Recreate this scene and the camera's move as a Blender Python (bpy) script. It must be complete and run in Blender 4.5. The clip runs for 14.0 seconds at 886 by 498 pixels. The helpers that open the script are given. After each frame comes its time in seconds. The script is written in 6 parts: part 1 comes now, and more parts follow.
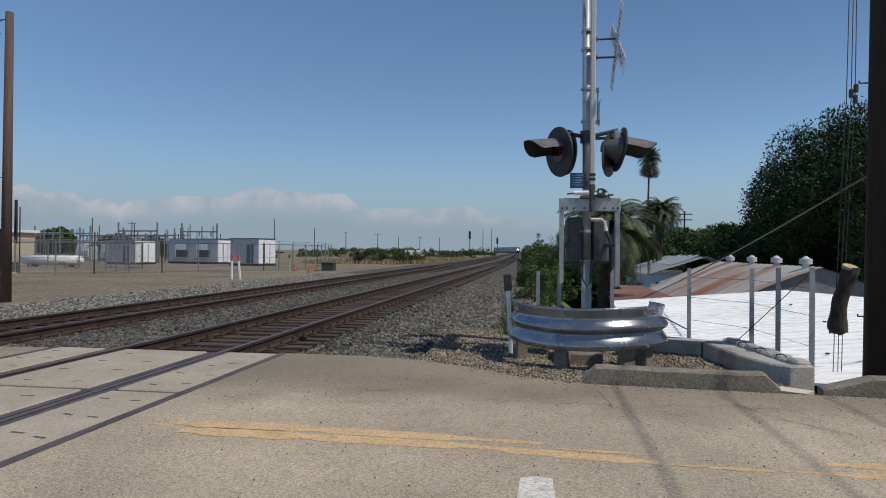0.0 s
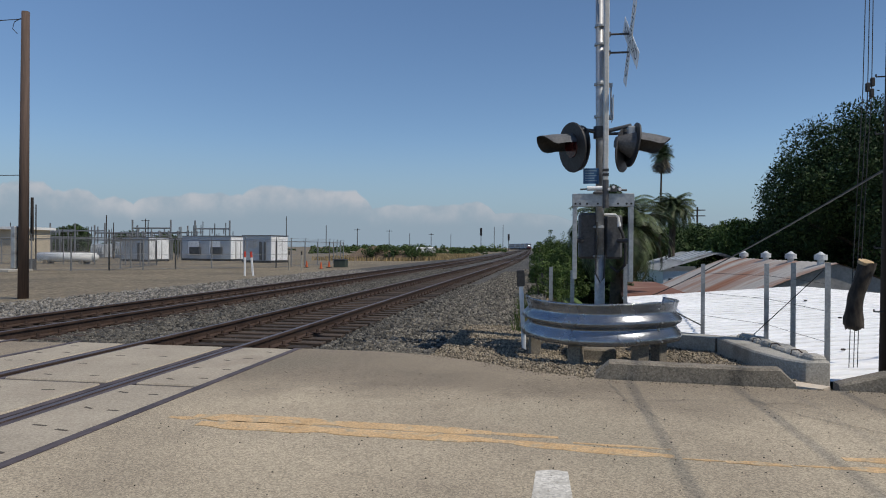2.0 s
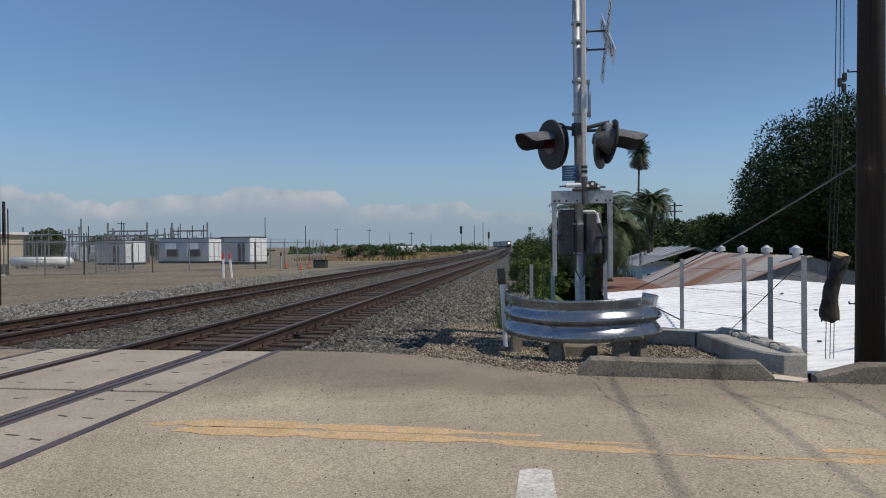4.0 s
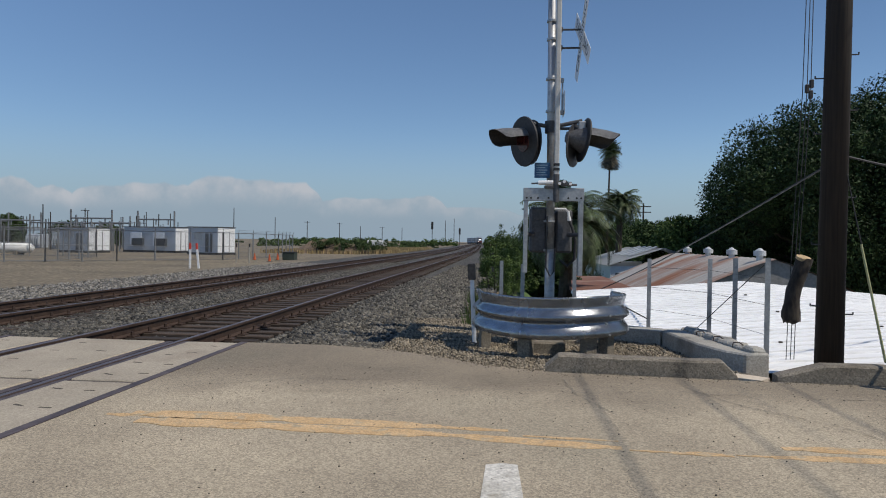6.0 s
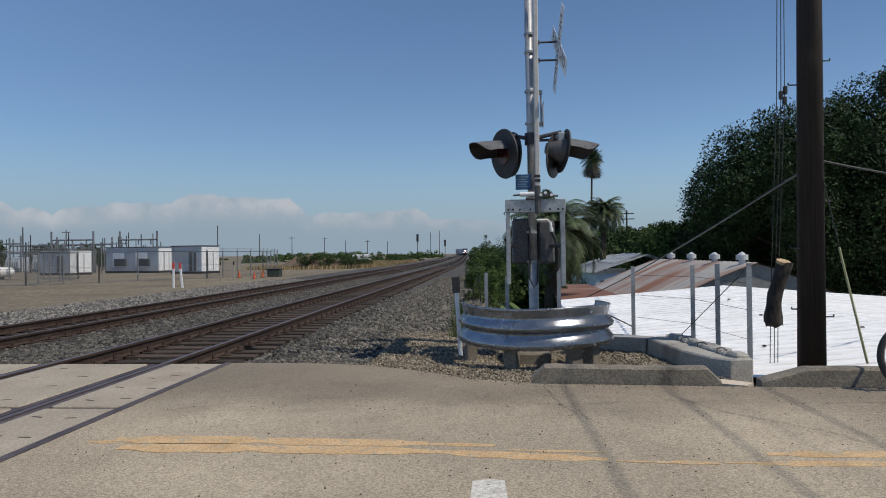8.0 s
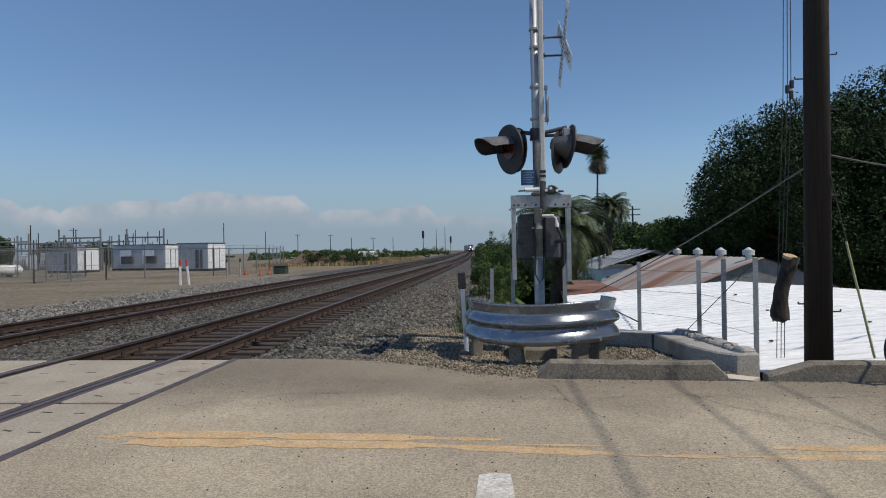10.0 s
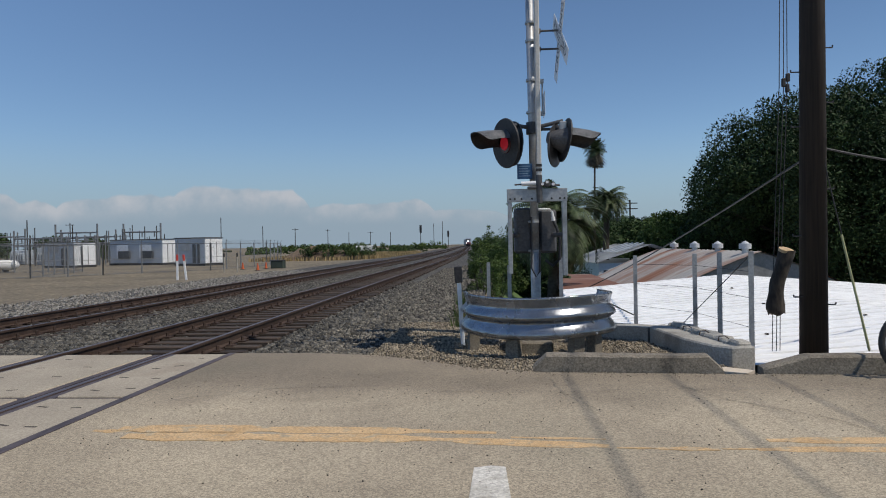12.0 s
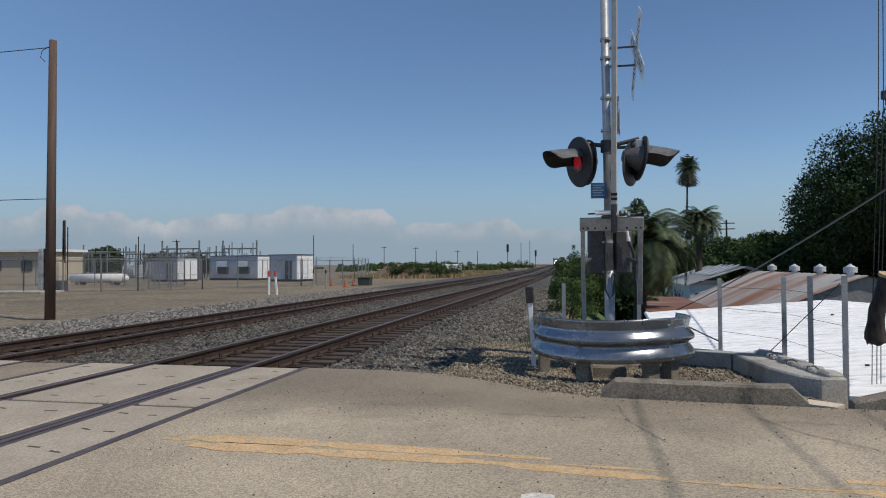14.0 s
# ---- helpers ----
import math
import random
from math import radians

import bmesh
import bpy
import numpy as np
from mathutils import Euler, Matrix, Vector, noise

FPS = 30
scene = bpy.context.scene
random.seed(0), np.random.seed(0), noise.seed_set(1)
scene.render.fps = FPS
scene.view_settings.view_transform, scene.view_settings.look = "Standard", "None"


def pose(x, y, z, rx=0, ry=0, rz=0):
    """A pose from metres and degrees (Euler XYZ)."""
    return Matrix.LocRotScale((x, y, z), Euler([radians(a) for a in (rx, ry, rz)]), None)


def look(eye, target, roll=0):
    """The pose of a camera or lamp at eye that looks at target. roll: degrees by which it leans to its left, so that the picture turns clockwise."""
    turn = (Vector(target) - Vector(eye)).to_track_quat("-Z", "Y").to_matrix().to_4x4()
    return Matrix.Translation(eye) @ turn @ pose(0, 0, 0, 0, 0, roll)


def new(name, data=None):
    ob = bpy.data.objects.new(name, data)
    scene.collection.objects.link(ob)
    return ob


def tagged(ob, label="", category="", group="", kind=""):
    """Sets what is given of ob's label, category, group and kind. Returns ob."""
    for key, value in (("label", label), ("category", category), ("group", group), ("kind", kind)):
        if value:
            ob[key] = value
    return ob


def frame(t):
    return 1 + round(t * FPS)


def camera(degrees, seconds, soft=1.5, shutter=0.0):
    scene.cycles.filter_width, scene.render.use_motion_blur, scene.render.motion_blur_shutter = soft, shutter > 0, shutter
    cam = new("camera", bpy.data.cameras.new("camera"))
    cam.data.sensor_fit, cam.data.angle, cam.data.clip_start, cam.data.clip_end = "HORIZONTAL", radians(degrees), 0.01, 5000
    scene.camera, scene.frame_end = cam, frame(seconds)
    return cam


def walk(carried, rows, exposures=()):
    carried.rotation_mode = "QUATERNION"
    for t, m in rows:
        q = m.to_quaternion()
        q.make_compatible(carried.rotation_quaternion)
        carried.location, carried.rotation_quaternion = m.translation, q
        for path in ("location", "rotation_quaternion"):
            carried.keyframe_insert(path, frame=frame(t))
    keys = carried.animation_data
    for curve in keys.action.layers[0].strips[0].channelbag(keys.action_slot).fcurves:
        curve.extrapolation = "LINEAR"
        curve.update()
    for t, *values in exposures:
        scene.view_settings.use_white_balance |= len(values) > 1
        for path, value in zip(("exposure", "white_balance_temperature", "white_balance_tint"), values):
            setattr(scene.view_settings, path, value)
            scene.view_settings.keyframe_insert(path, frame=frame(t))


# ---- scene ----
cam = camera(66.5, 14.0, soft=1.0)
PATH = [
    (0, (-0.011, -0.424, 1.355), (-0.297, 1.555, 1.36), 0.5),
    (0.5, (-0.019, -0.451, 1.355), (-0.318, 1.527, 1.368), 0.6),
    (1, (-0.028, -0.457, 1.354), (-0.337, 1.519, 1.358), 0.5),
    (1.5, (-0.028, -0.457, 1.351), (-0.337, 1.519, 1.359), 0.4),
    (2, (-0.033, -0.456, 1.343), (-0.352, 1.519, 1.338), 0.4),
    (2.5, (-0.032, -0.446, 1.35), (-0.339, 1.531, 1.33), 0.5),
    (3, (-0.03, -0.432, 1.347), (-0.324, 1.546, 1.328), 0.0),
    (5.3, (-0.045, -0.397, 1.348), (-0.261, 1.591, 1.349), 0.3),
    (5.5, (-0.035, -0.385, 1.344), (-0.247, 1.604, 1.336), 0.6),
    (6, (-0.042, -0.393, 1.332), (-0.217, 1.599, 1.31), 0.9),
    (6.5, (-0.035, -0.39, 1.345), (-0.157, 1.606, 1.336), 1.7),
    (7, (-0.024, -0.39, 1.348), (-0.196, 1.602, 1.3), -0.8),
    (7.5, (-0.016, -0.388, 1.353), (-0.17, 1.606, 1.321), -0.9),
    (8, (-0.011, -0.392, 1.36), (-0.144, 1.603, 1.373), -0.7),
    (8.2, (-0.019, -0.413, 1.356), (-0.159, 1.582, 1.376), -0.6),
    (10.5, (-0.006, -0.404, 1.35), (-0.156, 1.59, 1.348), -0.9),
    (11, (-0.001, -0.404, 1.351), (-0.151, 1.591, 1.344), -0.8),
    (11.5, (0.005, -0.391, 1.349), (-0.141, 1.604, 1.335), -1.0),
    (12, (0.007, -0.405, 1.346), (-0.136, 1.59, 1.332), -1.0),
    (12.5, (0.064, -0.375, 1.342), (-0.117, 1.616, 1.302), -0.7),
    (13, (0.137, -0.359, 1.36), (-0.13, 1.623, 1.376), -0.5),
    (13.5, (0.203, -0.35, 1.34), (-0.151, 1.618, 1.379), -0.6),
    (14, (0.229, -0.351, 1.349), (-0.169, 1.609, 1.394), -0.3),
]
walk(cam, [(t, look(e, g, r)) for t, e, g, r in PATH])

# ---- world, sun ----
SUN_DIR = Vector((0.62, -0.26, 1.0)).normalized()
world = bpy.data.worlds.new("sky")
scene.world = world
world.use_nodes = True
wn = world.node_tree.nodes
sky = wn.new("ShaderNodeTexSky")
sky.sky_type = 'NISHITA'
sky.sun_disc = False
sky.sun_elevation = math.asin(SUN_DIR.z)
sky.sun_rotation = -math.atan2(SUN_DIR.x, SUN_DIR.y)
sky.air_density, sky.dust_density, sky.ozone_density = 1.0, 0.05, 6.2
world.node_tree.links.new(sky.outputs[0], wn["Background"].inputs[0])
wn["Background"].inputs[1].default_value = 0.097
sun_data = bpy.data.lights.new("sun", 'SUN')
sun_data.energy, sun_data.angle, sun_data.color = 3.5, radians(0.53), (1.0, 0.93, 0.83)
sun_ob = new("sun", sun_data)
sun_ob.matrix_world = look(SUN_DIR * 60, (0, 0, 0))
scene.view_settings.exposure = 0.0


# ---- materials ----
def surf(name, c1, c2, scale=3.0, rough=0.8, metal=0.0, bump=0.0, fine=40.0, island=0.0, objrand=0.0, spec=0.5,
         stain=None, stain_scale=0.6, stain_at=0.55, space="Object", stretch=(1, 1, 1), spread=0.12, speck=0.0, speck_scale=70.0):
    """A surface of two tones mixed at two scales, with fine relief and, if given, stains."""
    m = bpy.data.materials.new(name)
    m.use_nodes = True
    n, l = m.node_tree.nodes, m.node_tree.links
    b = n["Principled BSDF"]
    b.inputs["Metallic"].default_value = metal
    b.inputs["Specular IOR Level"].default_value = spec
    tc = n.new("ShaderNodeTexCoord")
    mp = n.new("ShaderNodeMapping")
    mp.inputs["Scale"].default_value = stretch
    if space == "World":
        ge = n.new("ShaderNodeNewGeometry")
        l.new(ge.outputs["Position"], mp.inputs["Vector"])
    else:
        l.new(tc.outputs["Object"], mp.inputs["Vector"])
    big = n.new("ShaderNodeTexNoise")
    big.inputs["Scale"].default_value, big.inputs["Detail"].default_value = scale, 4
    small = n.new("ShaderNodeTexNoise")
    small.inputs["Scale"].default_value, small.inputs["Detail"].default_value = fine, 3
    for t in (big, small):
        l.new(mp.outputs[0], t.inputs["Vector"])
    avg = n.new("ShaderNodeMath")
    avg.operation = 'MULTIPLY_ADD'
    avg.inputs[1].default_value = 0.5
    l.new(small.outputs["Fac"], avg.inputs[0])
    half = n.new("ShaderNodeMath")
    half.operation = 'MULTIPLY'
    half.inputs[1].default_value = 0.5
    l.new(big.outputs["Fac"], half.inputs[0])
    l.new(half.outputs[0], avg.inputs[2])
    ramp = n.new("ShaderNodeMapRange")
    ramp.inputs["From Min"].default_value, ramp.inputs["From Max"].default_value = 0.5 - spread, 0.5 + spread
    l.new(avg.outputs[0], ramp.inputs["Value"])
    mix = n.new("ShaderNodeMix")
    mix.data_type = 'RGBA'
    mix.inputs["A"].default_value, mix.inputs["B"].default_value = (*c1, 1), (*c2, 1)
    l.new(ramp.outputs[0], mix.inputs["Factor"])
    col = mix.outputs["Result"]
    if stain:
        sn = n.new("ShaderNodeTexNoise")
        sn.inputs["Scale"].default_value, sn.inputs["Detail"].default_value = stain_scale, 6
        l.new(mp.outputs[0], sn.inputs["Vector"])
        sr = n.new("ShaderNodeMapRange")
        sr.inputs["From Min"].default_value, sr.inputs["From Max"].default_value = stain_at, stain_at + 0.14
        l.new(sn.outputs["Fac"], sr.inputs["Value"])
        mx = n.new("ShaderNodeMix")
        mx.data_type = 'RGBA'
        l.new(col, mx.inputs["A"])
        mx.inputs["B"].default_value = (*stain, 1)
        l.new(sr.outputs[0], mx.inputs["Factor"])
        col = mx.outputs["Result"]
    if speck:
        # single pale and dark chips of stone
        vo = n.new("ShaderNodeTexVoronoi")
        vo.inputs["Scale"].default_value = speck_scale
        l.new(mp.outputs[0], vo.inputs["Vector"])
        sv = n.new("ShaderNodeSeparateColor")
        l.new(vo.outputs["Color"], sv.inputs[0])
        vr = n.new("ShaderNodeMapRange")
        vr.inputs["To Min"].default_value, vr.inputs["To Max"].default_value = 1 - speck, 1 + speck
        l.new(sv.outputs[0], vr.inputs["Value"])
        hs = n.new("ShaderNodeHueSaturation")
        l.new(vr.outputs[0], hs.inputs["Value"])
        l.new(col, hs.inputs["Color"])
        col = hs.outputs[0]
    if island or objrand:
        src = n.new("ShaderNodeNewGeometry").outputs["Random Per Island"] if island else n.new("ShaderNodeObjectInfo").outputs["Random"]
        vr = n.new("ShaderNodeMapRange")
        k = island or objrand
        vr.inputs["To Min"].default_value, vr.inputs["To Max"].default_value = 1 - k, 1 + k
        l.new(src, vr.inputs["Value"])
        hs = n.new("ShaderNodeHueSaturation")
        l.new(vr.outputs[0], hs.inputs["Value"])
        l.new(col, hs.inputs["Color"])
        col = hs.outputs[0]
    l.new(col, b.inputs["Base Color"])
    rr = n.new("ShaderNodeMapRange")
    rr.inputs["To Min"].default_value, rr.inputs["To Max"].default_value = max(rough - 0.12, 0.04), min(rough + 0.1, 1)
    l.new(big.outputs["Fac"], rr.inputs["Value"])
    l.new(rr.outputs[0], b.inputs["Roughness"])
    if bump:
        bp = n.new("ShaderNodeBump")
        bp.inputs["Strength"].default_value, bp.inputs["Distance"].default_value = 0.6, bump
        l.new(small.outputs["Fac"], bp.inputs["Height"])
        l.new(bp.outputs[0], b.inputs["Normal"])
    return m


def glow(name, colour, strength):
    m = bpy.data.materials.new(name)
    m.use_nodes = True
    b = m.node_tree.nodes["Principled BSDF"]
    b.inputs["Base Color"].default_value = (*colour, 1)
    b.inputs["Emission Color"].default_value = (*colour, 1)
    b.inputs["Emission Strength"].default_value = strength
    return m


M_ROAD = surf("worn_asphalt", (0.247, 0.205, 0.147), (0.456, 0.383, 0.273), 0.7, 0.92, bump=0.005, fine=120, space="World", stain=(0.268, 0.231, 0.166), stain_scale=0.35, stain_at=0.52, spread=0.13, speck=0.36, speck_scale=100)


def resurfaced_edge(m, y0, y1, colour):
    """A later, darker strip of asphalt along the far edge of the road, worn into the old one."""
    n, l = m.node_tree.nodes, m.node_tree.links
    b = n["Principled BSDF"]
    old = b.inputs["Base Color"].links[0].from_socket
    geo = n.new("ShaderNodeNewGeometry")
    sep = n.new("ShaderNodeSeparateXYZ")
    l.new(geo.outputs["Position"], sep.inputs[0])
    wob = n.new("ShaderNodeTexNoise")
    wob.inputs["Scale"].default_value, wob.inputs["Detail"].default_value = 1.6, 8
    l.new(geo.outputs["Position"], wob.inputs["Vector"])
    add = n.new("ShaderNodeMath")
    add.operation = 'MULTIPLY_ADD'
    add.inputs[1].default_value = 1.3
    l.new(wob.outputs["Fac"], add.inputs[0])
    l.new(sep.outputs["Y"], add.inputs[2])
    rng = n.new("ShaderNodeMapRange")
    rng.inputs["From Min"].default_value, rng.inputs["From Max"].default_value = y0 + .65, y1 + .65
    l.new(add.outputs[0], rng.inputs["Value"])
    mul = n.new("ShaderNodeMix")
    mul.data_type, mul.blend_type = 'RGBA', 'MULTIPLY'
    l.new(rng.outputs[0], mul.inputs["Factor"])
    l.new(old, mul.inputs["A"])
    mul.inputs["B"].default_value = (*colour, 1)
    l.new(mul.outputs["Result"], b.inputs["Base Color"])


resurfaced_edge(M_ROAD, 5.1, 6.1, (.66, .645, .64))
M_ROADD = surf("patched_asphalt", (0.160, 0.138, 0.108), (0.262, 0.226, 0.176), 1.2, 0.9, bump=0.004, fine=120, space="World", speck=0.34, speck_scale=95)
M_YELLOW = surf("worn_yellow_paint", (0.470, 0.302, 0.140), (0.585, 0.405, 0.220), 4, 0.8, bump=0.004, fine=110, space="World", stain=(0.400, 0.325, 0.215), stain_scale=9, stain_at=0.53, speck=0.24, speck_scale=95)
M_WHITEP = surf("worn_white_paint", (0.46, 0.43, 0.37), (0.62, 0.59, 0.53), 6, 0.8, bump=0.008, fine=50, space="World", stain=(0.36, 0.33, 0.27), stain_scale=10, stain_at=0.56, speck=0.22, speck_scale=62)
M_CONC = surf("crossing_concrete", (0.300, 0.256, 0.192), (0.385, 0.334, 0.256), 1.5, 0.85, bump=0.002, fine=60, space="World", stain=(0.300, 0.252, 0.190), stain_scale=1.2, speck=0.16, speck_scale=70)
M_KERB = surf("grey_kerb_concrete", (0.150, 0.129, 0.098), (0.235, 0.203, 0.158), 4, 0.9, bump=0.005, fine=45, space="World", stain=(0.095, 0.080, 0.060), stain_scale=2, speck=0.3, speck_scale=70)
M_LEDGE = surf("pale_concrete", (0.285, 0.268, 0.235), (0.410, 0.388, 0.342), 3, 0.9, bump=0.004, fine=40, space="World", stain=(0.20, 0.186, 0.16), stain_scale=1.5, speck=0.15, speck_scale=60)
M_DIRT = surf("dry_dirt", (0.118, 0.093, 0.058), (0.225, 0.183, 0.117), 0.15, 0.95, bump=0.02, fine=6, space="World", stain=(0.112, 0.092, 0.060), stain_scale=0.22, speck=0.4, speck_scale=7)
M_BALL = surf("grey_ballast_bed", (0.030, 0.028, 0.024), (0.088, 0.080, 0.068), 2, 0.95, bump=0.03, fine=18, space="World", spread=0.09, speck=0.95, speck_scale=15)
M_STONE = surf("grey_ballast_stone", (0.028, 0.0275, 0.0245), (0.124, 0.114, 0.096), 5, 0.9, island=0.85, space="World")
M_STONEB = surf("buff_gravel_stone", (0.135, 0.110, 0.076), (0.275, 0.232, 0.168), 4, 0.9, island=0.6, space="World")
M_STONES = surf("mixed_shoulder_stone", (0.042, 0.039, 0.033), (0.172, 0.155, 0.124), 5, 0.9, island=0.8, space="World")
M_STONEW = surf("pale_gravel_stone", (0.115, 0.106, 0.092), (0.230, 0.218, 0.195), 4, 0.9, island=0.6, space="World")
M_RAIL = surf("rusted_rail_steel", (0.043, 0.026, 0.019), (0.085, 0.055, 0.040), 3, 0.65, 0.3, bump=0.001, fine=30, space="World")
M_RAILTOP = surf("worn_rail_head", (0.124, 0.091, 0.084), (0.205, 0.160, 0.151), 3, 0.42, 0.7, fine=25, space="World", stretch=(1, .1, 1))
M_TIE = surf("creosoted_tie_wood", (0.025, 0.018, 0.013), (0.067, 0.047, 0.034), 2.5, 0.95, bump=0.01, fine=25, objrand=0.35, stretch=(0.3, 2, 2))
M_RUBBER = surf("dark_rubber", (0.045, 0.036, 0.039), (0.095, 0.077, 0.082), 5, 0.75, bump=0.002, fine=30, space="World", stretch=(1, .3, 1))
M_GALV = surf("galvanised_steel", (0.29, 0.305, 0.32), (0.42, 0.435, 0.45), 5, 0.48, 0.6, bump=0.0006, fine=30, stain=(0.23, 0.24, 0.25), stain_scale=3)
M_RAILING = surf("galvanised_guardrail", (0.45, 0.47, 0.50), (0.56, 0.58, 0.61), 3, 0.27, 0.9, bump=0.0006, fine=16, stain=(0.27, 0.265, 0.25), stain_scale=1.6, stain_at=0.58)
M_ALU = surf("dull_aluminium", (0.32, 0.33, 0.34), (0.44, 0.45, 0.46), 6, 0.5, 0.5, bump=0.0005, fine=40, stain=(0.22, 0.22, 0.22), stain_scale=4)
M_ARM = surf("pale_arm_fibreglass", (0.40, 0.40, 0.39), (0.52, 0.52, 0.50), 4, 0.55, bump=0.0005, fine=40, stain=(0.26, 0.255, 0.24), stain_scale=3, stain_at=0.6)
M_BLACK = surf("matt_black_paint", (0.012, 0.012, 0.013), (0.035, 0.034, 0.036), 6, 0.6, fine=30)
M_HOOD = surf("faded_grey_hood", (0.21, 0.215, 0.23), (0.29, 0.295, 0.31), 6, 0.6, fine=30, spec=0.3)
M_SLOT = surf("dark_slot", (0.05, 0.04, 0.03), (0.09, 0.072, 0.055), 6, 0.9, fine=30)
M_BOX = surf("dark_grey_cast_case", (0.055, 0.055, 0.058), (0.10, 0.10, 0.105), 5, 0.6, 0.2, fine=30)
M_POLE = surf("dark_treated_pole_wood", (0.014, 0.011, 0.009), (0.034, 0.025, 0.019), 1.5, 0.9, bump=0.006, fine=14, stretch=(3, 3, .12))
M_POLEL = surf("brown_pole_wood", (0.065, 0.043, 0.034), (0.125, 0.085, 0.066), 1.5, 0.9, bump=0.006, fine=14, stretch=(3, 3, .12))
M_BARK = surf("rough_bark", (0.018, 0.014, 0.011), (0.060, 0.048, 0.037), 5, 0.95, bump=0.02, fine=22, stretch=(1, 1, .4))
M_CUT = surf("cut_wood", (0.36, 0.25, 0.13), (0.52, 0.38, 0.22), 9, 0.8, fine=40, stain=(0.14, 0.095, 0.05), stain_scale=8, stain_at=0.58)
M_WROOF = surf("white_coated_metal_roof", (0.82, 0.82, 0.805), (0.90, 0.90, 0.89), 0.8, 0.6, fine=12, space="World", stain=(0.68, 0.67, 0.64), stain_scale=1.3, stain_at=0.58, stretch=(0.22, 3.2, 1))
M_WROOFD = surf("darker_white_roof_lap", (0.58, 0.57, 0.55), (0.86, 0.855, 0.84), 1.2, 0.8, fine=9, space="World", stretch=(0.4, 3, 1))
M_RUSTROOF = surf("rusting_metal_roof", (0.36, 0.33, 0.295), (0.50, 0.47, 0.42), 0.5, 0.7, 0.1, fine=8, space="World", stain=(0.27, 0.12, 0.06), stain_scale=0.30, stain_at=0.48, stretch=(0.35, 1.6, 1))
M_REDROOF = surf("red_rust_roof", (0.130, 0.052, 0.034), (0.215, 0.105, 0.066), 1, 0.8, fine=8, space="World", stain=(0.36, 0.30, 0.25), stain_scale=0.8, stain_at=0.56, stretch=(0.4, 2.0, 1))
M_GREYWALL = surf("grey_gable_sheet", (0.20, 0.195, 0.185), (0.30, 0.29, 0.27), 1.5, 0.85, fine=10, space="World")
M_WHITEWALL = surf("white_painted_wall", (0.66, 0.66, 0.65), (0.78, 0.78, 0.77), 1, 0.7, fine=12, space="World")
M_BARNROOF = surf("pale_grey_roofing", (0.45, 0.46, 0.46), (0.6, 0.61, 0.61), 1, 0.6, fine=10, space="World")
M_TANWALL = surf("tan_stucco", (0.45, 0.38, 0.28), (0.56, 0.48, 0.36), 0.6, 0.9, fine=10, space="World")
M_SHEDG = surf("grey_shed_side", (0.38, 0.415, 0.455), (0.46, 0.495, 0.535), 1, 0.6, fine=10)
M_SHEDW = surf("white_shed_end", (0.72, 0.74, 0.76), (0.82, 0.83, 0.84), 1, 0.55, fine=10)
M_DARKGLASS = surf("dark_louvre", (0.03, 0.035, 0.04), (0.07, 0.075, 0.085), 3, 0.4, fine=20)
M_LEAF = surf("dark_tree_leaf", (0.013, 0.027, 0.010), (0.038, 0.064, 0.022), 0.5, 0.6, fine=5, island=0.5, space="World", spec=0.12)
M_LEAF2 = surf("fresh_shrub_leaf", (0.040, 0.070, 0.019), (0.092, 0.132, 0.038), 0.6, 0.6, fine=5, island=0.5, space="World", spec=0.12)
M_LEAF3 = surf("hedge_leaf", (0.030, 0.052, 0.020), (0.066, 0.100, 0.036), 0.4, 0.7, fine=4, island=0.5, space="World", spec=0.12)
M_PALM = surf("palm_frond", (0.030, 0.048, 0.020), (0.105, 0.130, 0.060), 1, 0.5, fine=6, island=0.5, space="World", spec=0.2)
M_PALMDRY = surf("dry_palm_frond", (0.075, 0.062, 0.042), (0.15, 0.125, 0.088), 1, 0.8, fine=6, island=0.4, space="World")
M_TRUNK = surf("palm_trunk", (0.035, 0.028, 0.021), (0.085, 0.068, 0.052), 2, 0.95, bump=0.03, fine=9)
M_GRASS = surf("green_grass", (0.055, 0.095, 0.022), (0.10, 0.16, 0.045), 0.8, 0.9, bump=0.03, fine=10, space="World")
M_DRYGRASS = surf("dry_yellow_grass", (0.248, 0.180, 0.081), (0.341, 0.260, 0.130), 0.4, 0.95, bump=0.05, fine=6, island=0.3, space="World")
M_WIRE = surf("dark_wire", (0.03, 0.03, 0.03), (0.06, 0.06, 0.06), 4, 0.6, 0.3, fine=20)
M_FENCEW = surf("galvanised_wire", (0.17, 0.175, 0.18), (0.26, 0.265, 0.27), 4, 0.55, 0.5, fine=20)
M_SIGN = surf("white_sign_sheet", (0.70, 0.70, 0.70), (0.80, 0.80, 0.80), 4, 0.45, fine=20)
M_BLUE = surf("blue_sign_sheet", (0.02, 0.075, 0.17), (0.03, 0.10, 0.22), 4, 0.45, fine=20)
M_ORANGE = surf("orange_plastic", (0.46, 0.085, 0.025), (0.56, 0.13, 0.04), 4, 0.6, fine=20)
M_BARTEXT = surf("faded_blue_white_print", (0.13, 0.22, 0.32), (0.20, 0.30, 0.40), 4, 0.5, fine=20)
M_RED = surf("red_plastic", (0.55, 0.05, 0.03), (0.65, 0.08, 0.05), 4, 0.6, fine=20)
M_REDLENS = surf("dark_red_lens", (0.030, 0.006, 0.007), (0.055, 0.010, 0.011), 8, 0.25, fine=40)
M_REDLIT = glow("lit_red_lamp", (0.60, 0.02, 0.04), 0.14)
